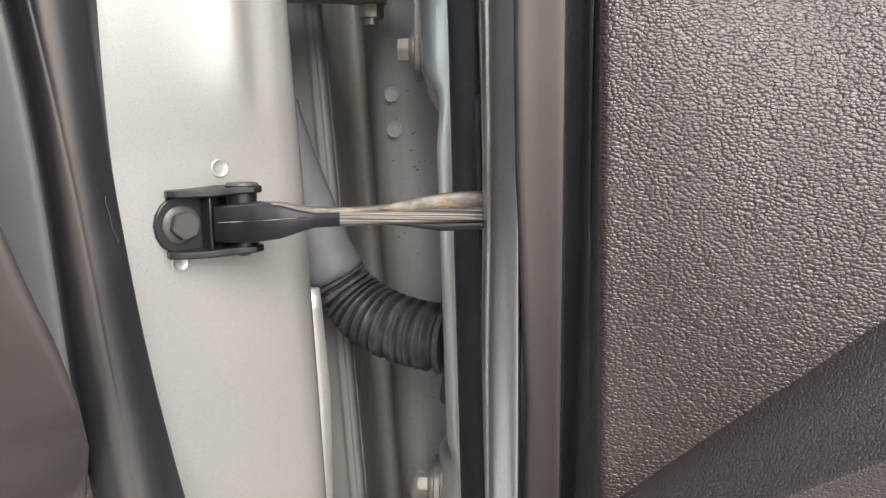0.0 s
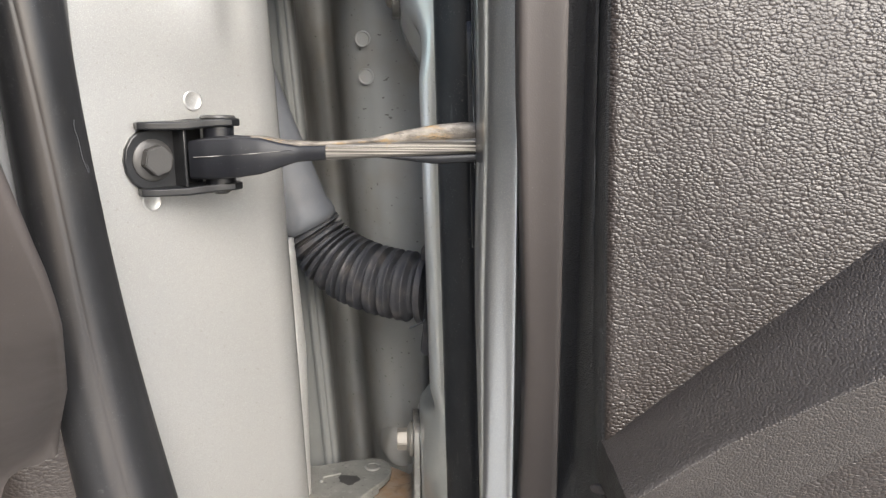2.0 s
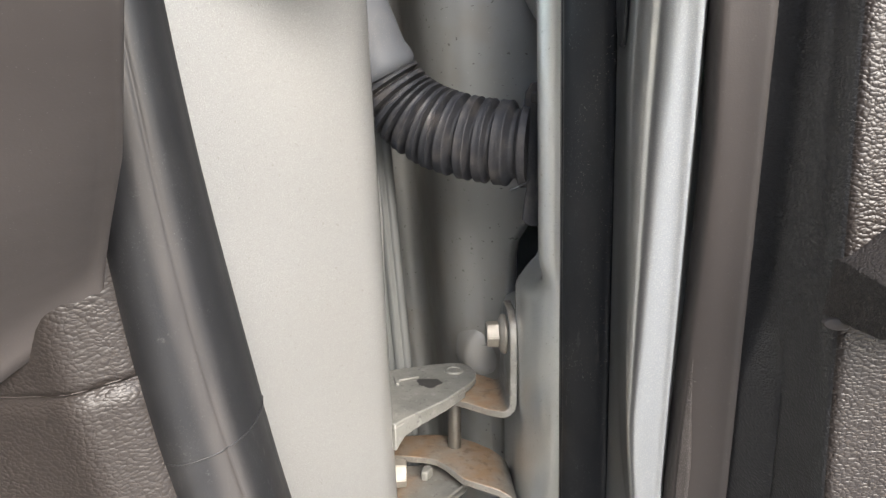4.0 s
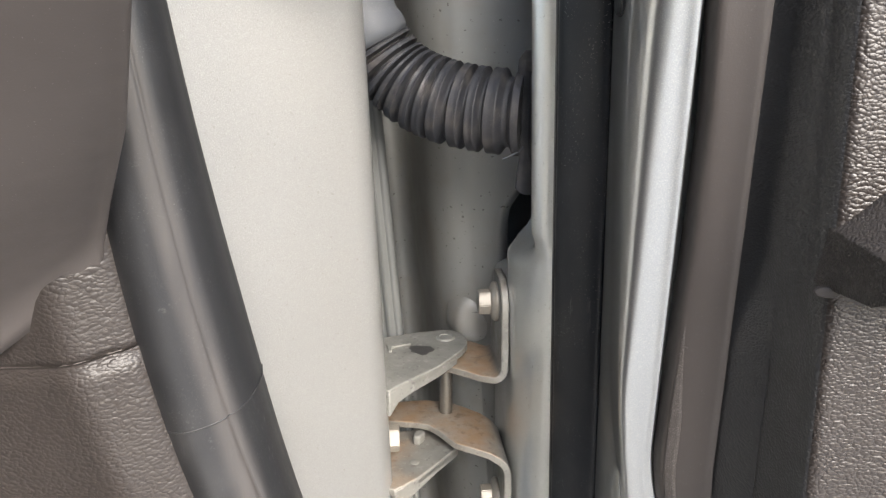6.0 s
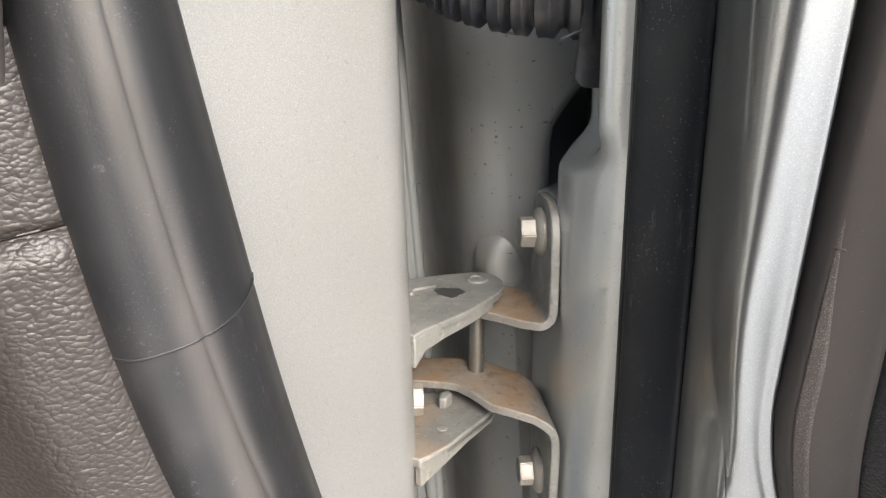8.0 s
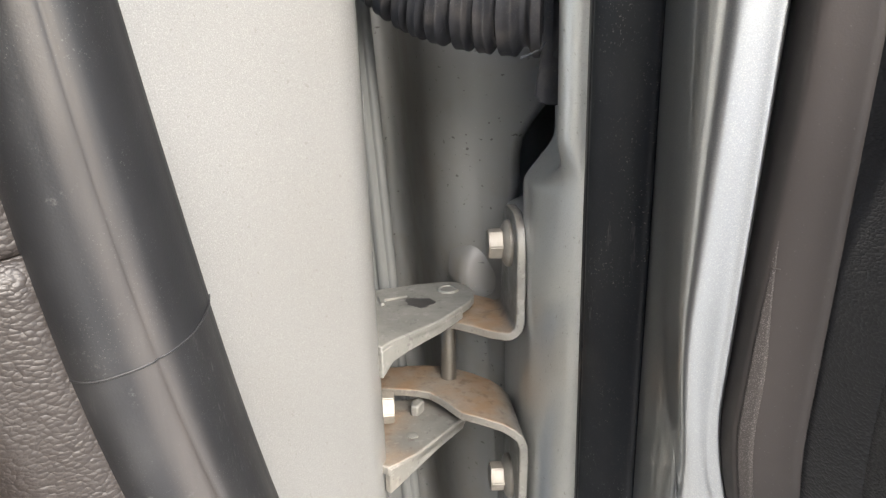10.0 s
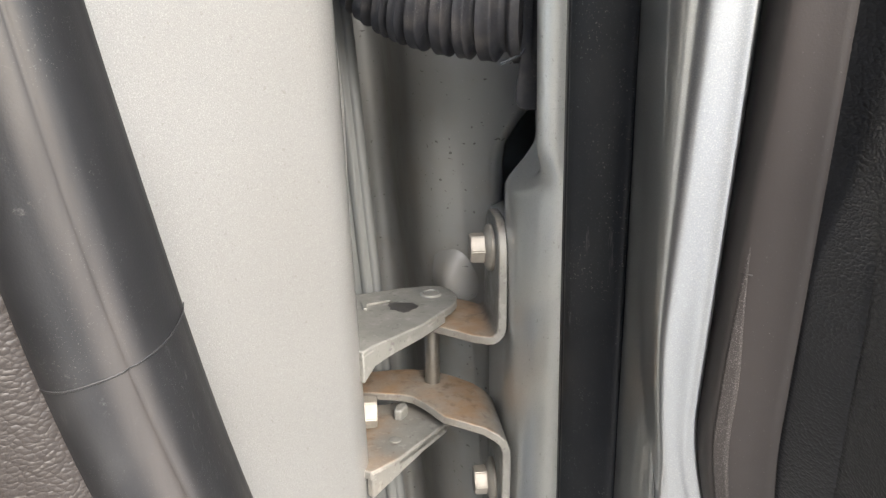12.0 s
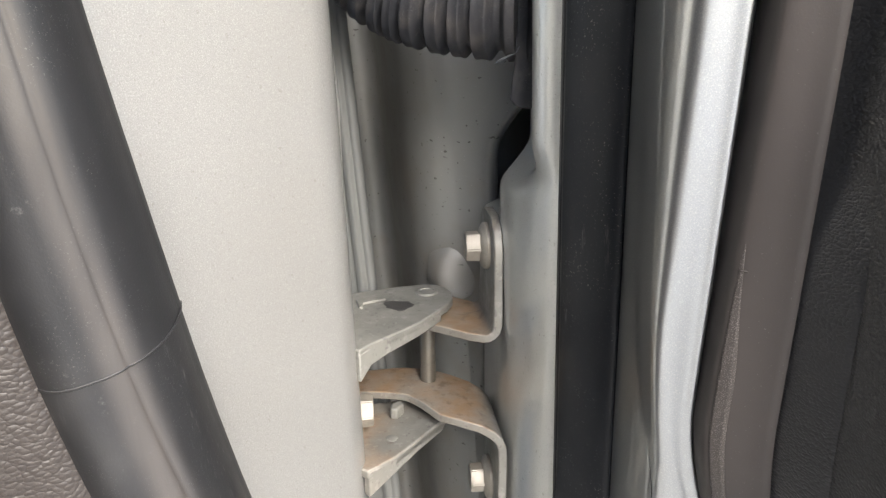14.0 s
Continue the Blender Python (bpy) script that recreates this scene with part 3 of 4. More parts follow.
part("panel", loft(bmesh.new(), [dash_row(z) for z in DASH_LEVELS]), DASH, dash, sharp=70, thick=0.0015)

# ---- kick panel under it: two pieces with a seam ----
kick = thing("kick_panel", (-0.2, 0.32, 0.30), "grained brown vinyl footwell side trim with a seam", "trim panel")


def kick_row(t, low, high, lift):
    row = []
    for u, h in ((-0.003, 0.006), (-0.0005, 0.001), (0.003, -0.0025), (0.009, -0.0038), (0.014, -0.0062), (0.019, -0.0072), (0.024, -0.0060), (0.031, -0.0030), (0.040, -0.0005), (0.055, 0.003), (0.08, 0.006), (0.12, 0.010), (0.2, 0.02), (0.3, 0.05)):
        z0, z1 = low(u), high(u)
        z = z0 + (z1 - z0) * t
        x, y = e3(z)
        row.append((x - u - 0.001, y + h + 0.002 - lift + 0.0008 * math.sin(60 * u + 14 * z), z))
    return row


def seam_z(u):
    return 0.647 - 0.12 * max(u, 0) - 0.05 * min(max(u, 0), 0.03)


def brow_z(u):
    return 0.690 - 0.60 * max(u, 0)


part("upper_piece", loft(bmesh.new(), [kick_row(k / 14, seam_z, lambda u: max(brow_z(u), seam_z(u) + 0.004), 0.0) for k in range(15)]), LEATHER_KICK, kick, thick=0.002, sharp=70)
part("lower_piece", loft(bmesh.new(), [kick_row(k / 40, lambda u: 0.32, lambda u: seam_z(u) - 0.0004, 0.0012) for k in range(41)]), LEATHER_KICK, kick, thick=0.002, sharp=70)

seam_u = levels(-0.0005, 0.14, 60)
edge = []
for u in seam_u:
    h = lerp_rows([(-0.003, 0.006), (-0.0005, 0.001), (0.003, -0.0025), (0.009, -0.0038), (0.014, -0.0062), (0.019, -0.0072), (0.024, -0.0060), (0.031, -0.0030), (0.040, -0.0005), (0.055, 0.003), (0.08, 0.006), (0.12, 0.010), (0.2, 0.02)], u)[0]
    z = seam_z(u)
    x, y = e3(z)
    edge.append(Vector((x - u - 0.001, y + h + 0.002 + 0.0008 * math.sin(60 * u + 14 * z) - 0.0010, z)))
bm = loft(bmesh.new(), [[p + Vector((0, c, d)) for c, d in ((0.0006, 0.0004), (0.0000, 0.0003), (-0.0001, -0.0001), (0.0004, -0.0003))] for p in edge], True, True)
part("seam_edge", bm, PALE_EDGE, kick, "pale lip along the seam", sharp=60)

# ---- car door: shell, seal, trim ----
door = thing("open_door", (0.2, 0.38, 0.15), "silver painted car door standing open", "car door")


def shell_row(z):
    ax, ay = d1(z)
    low = 1 - step(0.628, 0.654, z)   # lower hinge pad
    high = step(0.835, 0.885, z)      # upper hinge pad
    mid = (1 - low) * (1 - high)
    plain = 0.0115 - 0.034 * (z - 0.7)
    pad_low, pad_high = 0.0006 - 0.0107 * (z - 0.45), -0.0124 - 0.0107 * (z - 0.8875)
    x = plain + (pad_low - plain) * low + (pad_high - plain) * high
    lean = -0.052 * (z - 0.7)
    deep = x + 0.030 * step(0.604, 0.618, z) * (1 - step(0.74, 0.80, z))  # hollow behind the pad
    pts = [(plain + 0.035, 0.60, z), (plain + 0.030, 0.536, z), (deep + 0.007, 0.5305, z), (deep + 0.0015, 0.5270, z), (deep, 0.5210, z), (deep, 0.50, z), (x + 0.62 * (deep - x), 0.482, z), (x + 0.06 * (deep - x), 0.476, z)]
    for y, fade, bead in ((0.459, 0.02, 0.0005), (0.448, 0.10, 0.0030), (0.4385, 0.27, -0.0048), (0.4295, 0.50, -0.0088), (0.4225, 0.75, -0.0060), (0.4188, 0.92, -0.0030)):
        pts.append(((x + (ax - x) * fade) * (1 - mid) + (plain + bead) * mid, y + lean, z))
    pts += [(ax + 0.0002, ay + 0.001, z), (ax + 0.0016, ay - 0.002, z), (ax + 0.004, ay - 0.004, z)]
    return smooth_row(pts, 3)


part("end_face", loft(bmesh.new(), [shell_row(z) for z in levels(0.30, 0.60, 31)[:-1] + levels(0.60, 0.90, 101)[:-1] + levels(0.90, 1.10, 21)]), PAINT_INNER, door, "silver end face with hinge pads", sharp=70, thick=0.001)


def flank_row(z):
    (ax, ay), (bx, by), (cx, cy) = d1(z), d2(z), d3(z)
    wx, d = 0.0285 - 0.036 * (z - 0.7), z - 0.7
    fill = step(0.612, 0.512, z)  # towards the foot the corner fades into one slope
    wall = [(-0.0012, 0.377, 0), (-0.0030, 0.365, 0), (-0.0046, 0.3545, 0), (-0.0052, 0.3475, -0.03), (-0.0050, 0.3420, -0.06), (-0.0040, 0.3376, -0.09), (-0.0022, 0.3351, -0.11), (0.0008, 0.3339, -0.12), (0.0062, 0.3329, -0.128)]
    pts = [(ax + 0.004, ay - 0.004, z), (bx + 0.002, by + 0.004, z), (bx + 0.0012, by - 0.001, z)]
    for k, (u, y, lean) in enumerate(wall):
        x, y = wx + u + 0.0030 * step(0.72, 0.84, z) * (1 - (k / 8) ** 2), y + lean * d
        fx, fy = bx + 0.0014 + (cx - bx - 0.0045) * k / 8, cy + 0.0016 + (0.018 - 0.012 * step(0.60, 0.54, z)) * (1 - k / 8) ** 1.5
        pts.append((x + (fx - x) * fill, y + (fy - y) * fill, z))
    pts += [(cx - 0.0012, cy + 0.0008, z), (cx - 0.0002, cy + 0.0010, z), (cx + 0.0004, cy + 0.0022, z), (cx + 0.0008, cy + 0.0048, z), (cx + 0.0010, cy + 0.0160, z), (cx + 0.05, cy + 0.022, z), (cx + 0.6, cy - 0.10, z)]
    return smooth_row(pts, 4)


part("inner_panel", loft(bmesh.new(), [flank_row(z) for z in levels(0.30, 0.50, 21)[:-1] + levels(0.50, 0.64, 71)[:-1] + levels(0.64, 1.10, 60)]), PAINT_DOOR, door, sharp=70, thick=0.001)
bm = bmesh.new()
loft(bm, [[(0.02, 0.60, z), (0.15, 0.60, z), (0.95, 0.40, z), (0.95, 0.24, z)] for z in (0.25, 1.10)])
part("outer_skin", bm, PAINT, door, thick=0.0015)

dseal = thing("door_weatherstrip", (0.02, 0.40, 0.30), "matt black rubber weatherstrip along the door edge", "door seal")


def strip_row(z):
    (ax, ay), (bx, by) = d1(z), d2(z)
    n = Vector((-0.88, -0.48, 0))
    pts = []
    for t, h in ((0.09, -0.002), (0.09, 0.0010), (0.15, 0.0022), (0.30, 0.0030), (0.50, 0.0031), (0.70, 0.0027), (0.86, 0.0018), (0.95, 0.0008), (0.99, -0.0004), (0.99, -0.002)):
        pts.append(Vector((ax + (bx - ax) * t, ay + (by - ay) * t, z)) + n * (h + 0.00015 * math.sin(40 * z + 9 * t)))
    return smooth_row(pts, 2)


part("bulb", loft(bmesh.new(), [strip_row(z) for z in levels(0.30, 1.08, 60)]), DOOR_SEAL, dseal, sharp=60, thick=0.001)

part("base_lip", loft(bmesh.new(), [[(d1(z)[0] + 0.0003 * k + 0.0001, d1(z)[1] - 0.0016 * k + 0.0004, z) for k in range(3)] for z in levels(0.30, 1.08, 40)]), BLACK_PLASTIC, dseal, "hard black base lip", thick=0.0012)

trim = thing("door_trim_panel", (0.3, 0.30, 0.30), "grey-brown door trim panel with grained leather insert", "door trim")


def edge_row(z):
    (ax, ay), (bx, by) = (strip_x(z), d3(z)[1]), d4(z)
    worn = 0.0003 * math.sin(70 * z) * step(0.64, 0.60, z)
    pts = [(ax + 0.008, ay + 0.012, z), (ax + 0.0046, ay + 0.004, z), (ax + 0.0040, ay - 0.0005, z), (ax + 0.0041, ay - 0.0060, z), (ax + 0.0050 + worn, ay - 0.0080, z), (ax + 0.45 * (bx - ax), ay + 0.45 * (by - ay) - 0.0036, z), (ax + 0.75 * (bx - ax), ay + 0.75 * (by - ay) - 0.0021, z), (bx - 0.001, by - 0.0006, z), (bx, by + 0.0005, z), (bx + 0.001, by + 0.006, z)]
    return smooth_row(pts, 2)


part("edge_strip", loft(bmesh.new(), [edge_row(z) for z in levels(0.32, 1.05, 110)]), BROWN, trim, "smooth grey-brown plastic edge", sharp=60, thick=0.0012)


def rim_row(z):
    row = [Vector(p) for p in edge_row(z)[6:12]]
    lift = Vector((-0.35, -0.94, 0)) * (0.0004 + 0.0004 * step(0.66, 0.60, z))
    first = 1.6
    wide = 0.22 + 1.9 * step(0.655, 0.585, z)
    out = []
    for k in range(5):
        u = min(max(first + wide * k / 4, 0), 4.99)
        i = int(u)
        out.append(row[i].lerp(row[i + 1], u - i) + lift)
    return out


part("worn_rim", loft(bmesh.new(), [rim_row(z) for z in levels(0.50, 0.735, 140)]), GRIT, trim, "grainy worn rim of the edge strip", thick=0.0002)
edge_mark = [Vector(p) for p in edge_row(0.6285)[7:10]]
part("mould_mark", loft(bmesh.new(), [[p + Vector((-0.0003, -0.0009, h)) for p in edge_mark] for h in (-0.0002, 0.0002)]), BROWN, trim, "fine moulded parting line", thick=0.0003)


def bolster_row(z):
    (ax, ay), (bx, by) = d4(z), d5(z)
    dx, dy = bx - ax, by - ay
    low = step(0.668, 0.630, z)  # below the armrest the side breaks along a crisp line
    ly = leather_y(bx)
    roll = [(bx - 0.0009, ly + 0.0090), (bx - 0.0007, ly + 0.0056), (bx - 0.0004, ly + 0.0030), (bx + 0.0001, ly + 0.0004), (bx + 0.0008, ly - 0.0016), (bx + 0.0026, ly + 0.0010)]
    high = [(ax + 0.0002, ay + 0.006), (ax + 0.0030, ay + 0.0045), (ax + 0.62 * dx, ay + 0.08 * dy), (ax + 0.69 * dx, ay + 0.22 * dy), (ax + 0.76 * dx, ay + 0.37 * dy), (ax + 0.84 * dx, ay + 0.55 * dy)] + roll
    foot = [(ax + 0.0002, ay + 0.006), (ax + 0.0006, ay + 0.0005), (ax + 0.40 * dx, ay + 0.23 * dy), (ax + 0.76 * dx, ay + 0.440 * dy), (ax + 0.78 * dx, ay + 0.456 * dy), (ax + 0.86 * dx, ay + 0.65 * dy)] + roll
    return smooth_row([(p[0] + (q[0] - p[0]) * low, p[1] + (q[1] - p[1]) * low, z) for p, q in zip(high, foot)], 3)


def insert_row(z):
    bx = d5(z)[0]
    lean = 0.7 * max(0.0, z - 0.745) ** 2 + 0.8 * max(0.0, 0.745 - z) ** 2 if z > 0.66 else 0.0058
    ly = leather_y(bx)
    pts = [(bx + 0.0018, ly + 0.0020, z), (bx + 0.0010, ly - 0.0014, z), (bx + 0.0016, ly - 0.0025, z), (bx + 0.0034, ly - 0.0033, z)]
    for u in (0.0085, 0.013, 0.018, 0.024, 0.031):
        pts.append((bx + u, leather_y(bx + u) - 0.0005 - 0.0024 * math.exp(-u / 0.014) + lean * step(0.0, 0.10, u), z))
    pts += [(x, leather_y(x) - 0.0005 + lean * step(0.0, 0.10, x - bx), z) for x in (0.11, 0.13, 0.15, 0.2, 0.3, 0.5, 0.9)]
    return smooth_row(pts, 2)


part("side_bolster", loft(bmesh.new(), [bolster_row(z) for z in levels(0.32, 1.05, 70)]), LEATHER_SHADED, trim, "grained side of the trim, coloured dark for its shade", sharp=70, thick=0.001)
part("insert", loft(bmesh.new(), [insert_row(z) for z in levels(0.32, 1.05, 70)]), LEATHER, trim, "grey-brown grained leather insert", sharp=70, thick=0.001)

# armrest: a wedge that rises away from the door's front edge
rows = []
for k in range(24):
    x = 0.0662 + 0.42 * (k / 23) ** 1.4
    yb = leather_y(x)
    tb, tf = 0.6885 + 0.92 * (x - 0.0675), 0.683 + 0.64 * (x - 0.0662)
    low = 0.6745 - 0.004 * step(0.066, 0.1, x) + 0.74 * max(0.0, x - 0.114) + 0.006 * step(0.100, 0.130, x)
    yf = 0.2470 - 0.28 * max(0.0, x - 0.10)
    pts = [(x + 0.002, yb + 0.010, tb + 0.001), (x + 0.0018, yb - 0.001, tb), (x + 0.001, 0.5 * (yb + yf), 0.5 * (tb + tf) + 0.0006), (x, yf + 0.0010, tf + 0.0004), (x, yf - 0.0008, tf), (x - 0.0002, yf - 0.0020, tf - 0.0012), (x - 0.0003, yf + 0.0005, 0.5 * (tf + low)), (x - 0.0006, yf + 0.0035, low + 0.0008), (x - 0.0004, yf + 0.0050, low - 0.0005), (x, yf + 0.013, low - 0.004), (x + 0.002, yb - 0.001, low - 0.0065), (x + 0.002, yb + 0.010, low - 0.0065)]
    rows.append(pts)
part("armrest", loft(bmesh.new(), rows, True, True), LEATHER_FINE, trim, "fine-grained dark vinyl armrest", bevel=0.0008)
bm = turned(bmesh.new(), (0.0672, 0.2815, 0.6680), (-0.4, -0.9, 0.1), ((0.0040, 0), (0.0040, 0.0012), (0.0034, 0.0018), (0.001, 0.002)), 20)
bmesh.ops.scale(bm, vec=(1, 1, 0.45), verts=bm.verts, space=Matrix.Translation((-0.0672, -0.2815, -0.668)))
part("clip", bm, BROWN, trim, "small grey plastic clip")

# ---- wiring boot between pillar and door ----
boot = thing("wiring_boot", (-0.05, 0.49, 0.70), "black corrugated rubber wiring boot bridging the gap", "wiring boot")


def tube(bm, centres, radii, sides=36, squash=1.0):
    rows = []
    for i, c in enumerate(centres):
        way = (Vector(centres[min(i + 1, len(centres) - 1)]) - Vector(centres[max(i - 1, 0)])).normalized()
        a = way.cross(Vector((0, 1, 0))).normalized()
        b = way.cross(a).normalized()
        rows.append([Vector(c) + a * radii[i] * math.cos(2 * math.pi * k / sides) + b * radii[i] * squash * math.sin(2 * math.pi * k / sides) for k in range(sides)])
    return loft(bm, rows, True, True)


def bezier(p, n):
    p = [Vector(q) for q in p]
    return [(1 - t) ** 3 * p[0] + 3 * t * (1 - t) ** 2 * p[1] + 3 * t * t * (1 - t) * p[2] + t ** 3 * p[3] for t in levels(0, 1, n)]


curve = bezier([(-0.0745, 0.494, 0.7455), (-0.0600, 0.494, 0.7200), (-0.0420, 0.480, 0.7110), (0.0050, 0.463, 0.7090)], 241)
radii = []
for i in range(241):
    t = i / 240
    phase = (11.5 * t + 0.10 * math.sin(23 * t)) % 1.0
    # each fold: a quick rise, a slightly hollow top with two edges, a quick fall
    if phase < 0.16:
        fold = phase / 0.16
    elif phase < 0.64:
        fold = 1 - 0.10 * math.sin(math.pi * (phase - 0.16) / 0.48)
    else:
        fold = max(0.0, (0.84 - phase) / 0.20)
    radii.append(0.0164 + 0.0024 * step(0, 0.6, t) + 0.0047 * fold)
part("bellows", tube(bmesh.new(), curve, radii, 44), BOOT, boot, sharp=75)
cuff_line = bezier([(-0.112, 0.497, 0.865), (-0.104, 0.497, 0.830), (-0.090, 0.495, 0.775), (-0.0742, 0.494, 0.7450)], 24)
part("cuff", tube(bmesh.new(), cuff_line, [0.0135 + 0.0062 * step(0, 0.8, k / 23) + (0.0014 if k in (21, 22) else 0) for k in range(24)], 36), CUFF, boot, "grey dusty rubber cuff", sharp=75)
part("door_flange", turned(bmesh.new(), (0.0105, 0.4630, 0.7088), (-1, 0, 0), ((0.0255, 0), (0.0255, 0.003), (0.0245, 0.0045), (0.022, 0.005)), 32), BOOT, boot)
bm = bmesh.new()
rows = []
for z, x0, x1 in ((0.742, 0.0030, 0.0090), (0.737, -0.0004, 0.0092), (0.731, -0.0010, 0.0092), (0.728, 0.0012, 0.0094), (0.718, 0.0016, 0.0094), (0.711, 0.0006, 0.0095), (0.706, -0.0006, 0.0095), (0.703, 0.0012, 0.0096), (0.697, 0.0010, 0.0098), (0.692, -0.0012, 0.0098), (0.688, 0.0008, 0.0098), (0.683, 0.0002, 0.0100), (0.676, -0.0008, 0.0102), (0.670, -0.0012, 0.0104), (0.6675, 0.0006, 0.0104), (0.6660, 0.0040, 0.0104)):
    rows.append([(x0, 0.4535, z), (x1, 0.4515, z), (x1, 0.4590, z), (x0 + 0.0005, 0.4575, z)])
part("locking_tab", loft(bm, rows, True, True), BOOT, boot, "torn lower edge of the boot's flange", bevel=0.0008)
bm = plate(bmesh.new(), [(0.002, 0.452), (0.0135, 0.450), (0.0135, 0.460), (0.004, 0.460)], 0.731, 0.7375)
part("upper_tab", bm, BOOT, boot, bevel=0.0015)
bm = bmesh.new()
loft(bm, [[(x, 0.4520, z), (x + 0.0006, 0.4512, z + 0.0009), (x + 0.0004, 0.4522, z + 0.0014)] for x, z in ((-0.0085, 0.6855), (-0.0055, 0.6865), (-0.0025, 0.6880), (0.0002, 0.6892), (0.0018, 0.6915))], True, True)
part("torn_edge", bm, CUFF, boot, "pale torn rubber edge")

# ---- check strap ----
strap = thing("check_strap", (-0.12, 0.36, 0.80), "greasy door check strap with black bracket on the pillar", "door check")
base, out = pillar_place(-0.1290, 0.7993, 0.0006)
side = Vector((0.073, 0.075, 0)).normalized()
up = Vector((0, 0, 1))


def on_bracket(a, b, c):
    return base + side * a + up * b + out * c


# base plate with a rounded end, then two ears with the pivot between
bm = bmesh.new()
ring = [(0.0125, 0.0148), (0.0125, -0.0148), (0.004, -0.0155)] + [(-0.0125 * math.sin(math.pi * k / 8) - 0.002, -0.0145 * math.cos(math.pi * k / 8)) for k in range(9)] + [(0.004, 0.0155)]
rows = [[on_bracket(a + 0.012 * step(0.005, 0.012, a), b, c) for a, b in ring] for c in (0.0, 0.0028)]
loft(bm, rows, True, True)
bracket = part("bracket", bm, BLACK_STEEL, strap, "black coated steel bracket", bevel=0.0008)
for s in (1, -1):
    bm = bmesh.new()
    ear = [(-0.008, 0.0), (-0.009, 0.006), (-0.004, 0.0105), (0.009, 0.0145), (0.016, 0.020), (0.021, 0.0245), (0.027, 0.0260), (0.0330, 0.0235), (0.0350, 0.0165), (0.033, 0.0105), (0.027, 0.007), (0.018, 0.0025), (0.011, 0.0)]
    rows = [[on_bracket(a, (0.0140 if s > 0 else -0.0128) + (0.0016 if s > 0 else 0.0018) * step(0.008, 0.022, a) + s * h, c) for a, c in ear] for h in (0.0, 0.0036)]
    loft(bm, rows, True, True)
    part("ear", bm, BLACK_STEEL, bracket, bevel=0.0007)
bm = loft(bmesh.new(), [[on_bracket(a, b, c) for a, b in ((0.0096, -0.0128), (0.0112, -0.0128), (0.0112, 0.0140), (0.0096, 0.0140))] for c in (0.0020, 0.0122)], True, True)
part("web", bm, BLACK_STEEL, bracket, "upright web with a worn edge", bevel=0.0005)
pivot = on_bracket(0.0255, 0.0018, 0.0165)
bm = turned(bmesh.new(), pivot - up * 0.0185, up, ((0.0030, 0), (0.0042, 0.001), (0.0042, 0.0352), (0.0078, 0.0354), (0.0083, 0.0362), (0.0078, 0.0372), (0.0058, 0.0375)), 28)
part("pivot_pin", bm, BOLT_BLACK, bracket, "grey riveted pivot pin")
part("sleeve", turned(bmesh.new(), pivot - up * 0.0150, up, ((0.0060, 0), (0.0072, 0.001), (0.0072, 0.0285), (0.0060, 0.0295)), 28), BLACK_PLASTIC, bracket, "black sleeve round the pivot")
hex_bolt(bracket, on_bracket(-0.0010, 0.0, 0.0028), out, 0.0128, 0.0050, 0.0098, BOLT_BLACK, "grey-black hexagon bolt", 0.0014, 0.3)

# the strap itself: moulded black root, greasy working length with two humps
end = Vector((0.030, 0.3500, 0.8065))
root = pivot + Vector((-0.0115, -0.0035, -0.0014))
way = end - root


def strap_rows(t0, t1, n, table):
    rows = []
    for t in levels(t0, t1, n):
        c = root + way * t
        top, bottom, wide = lerp_rows(table, t)
        b, w = min(0.0012, wide * 0.3, (top - bottom) * 0.3), wide
        flat = Vector((way.y, -way.x, 0)).normalized()
        row = []
        for a, h in ((-w, bottom + b), (-w + b, bottom), (w - b, bottom), (w, bottom + b), (w, top - b), (w - b, top), (-w + b, top), (-w, top - b)):
            row.append(c + flat * a + up * h)
        rows.append(row)
    return rows


ROOT_SHAPE = [(0.0, 0.0084, -0.0092, 0.0056), (0.05, 0.0094, -0.0098, 0.0072), (0.16, 0.0094, -0.0096, 0.0076), (0.24, 0.0080, -0.0084, 0.0074), (0.31, 0.0052, -0.0054, 0.0068), (0.36, 0.0040, -0.0036, 0.0064), (0.50, 0.0036, -0.0033, 0.0062)]
arm = part("arm_root", loft(bmesh.new(), strap_rows(0.0, 0.46, 30, ROOT_SHAPE), True, True), BLACK_PLASTIC, strap, "black moulded root of the strap", sharp=50)
part("blade", loft(bmesh.new(), strap_rows(0.452, 1.07, 24, [(0.49, 0.0037, -0.0033, 0.0066), (1.1, 0.0037, -0.0033, 0.0068)]), True, True), STRAP, strap, "worn streaked metal blade", sharp=40)
UPPER_HUMP = [(0.18, 0.0098, 0.0070, 0.0020), (0.24, 0.0090, 0.0040, 0.0044), (0.31, 0.0066, 0.003, 0.0054), (0.42, 0.0052, 0.003, 0.0056), (0.50, 0.0052, 0.003, 0.0058), (0.60, 0.0058, 0.003, 0.0058), (0.70, 0.0084, 0.003, 0.0060), (0.80, 0.0104, 0.003, 0.0062), (0.90, 0.0110, 0.003, 0.0062), (0.98, 0.0100, 0.003, 0.0058), (1.07, 0.0080, 0.003, 0.0050)]
part("upper_hump", loft(bmesh.new(), strap_rows(0.18, 1.07, 48, UPPER_HUMP), True, True), GREASE, strap, "pale upper ramp smeared with old grease", sharp=50)
LOWER_HUMP = [(0.62, -0.003, -0.0034, 0.0045), (0.70, -0.003, -0.0050, 0.0056), (0.80, -0.003, -0.0074, 0.0060), (0.92, -0.003, -0.0076, 0.0060), (1.07, -0.003, -0.0060, 0.0056)]
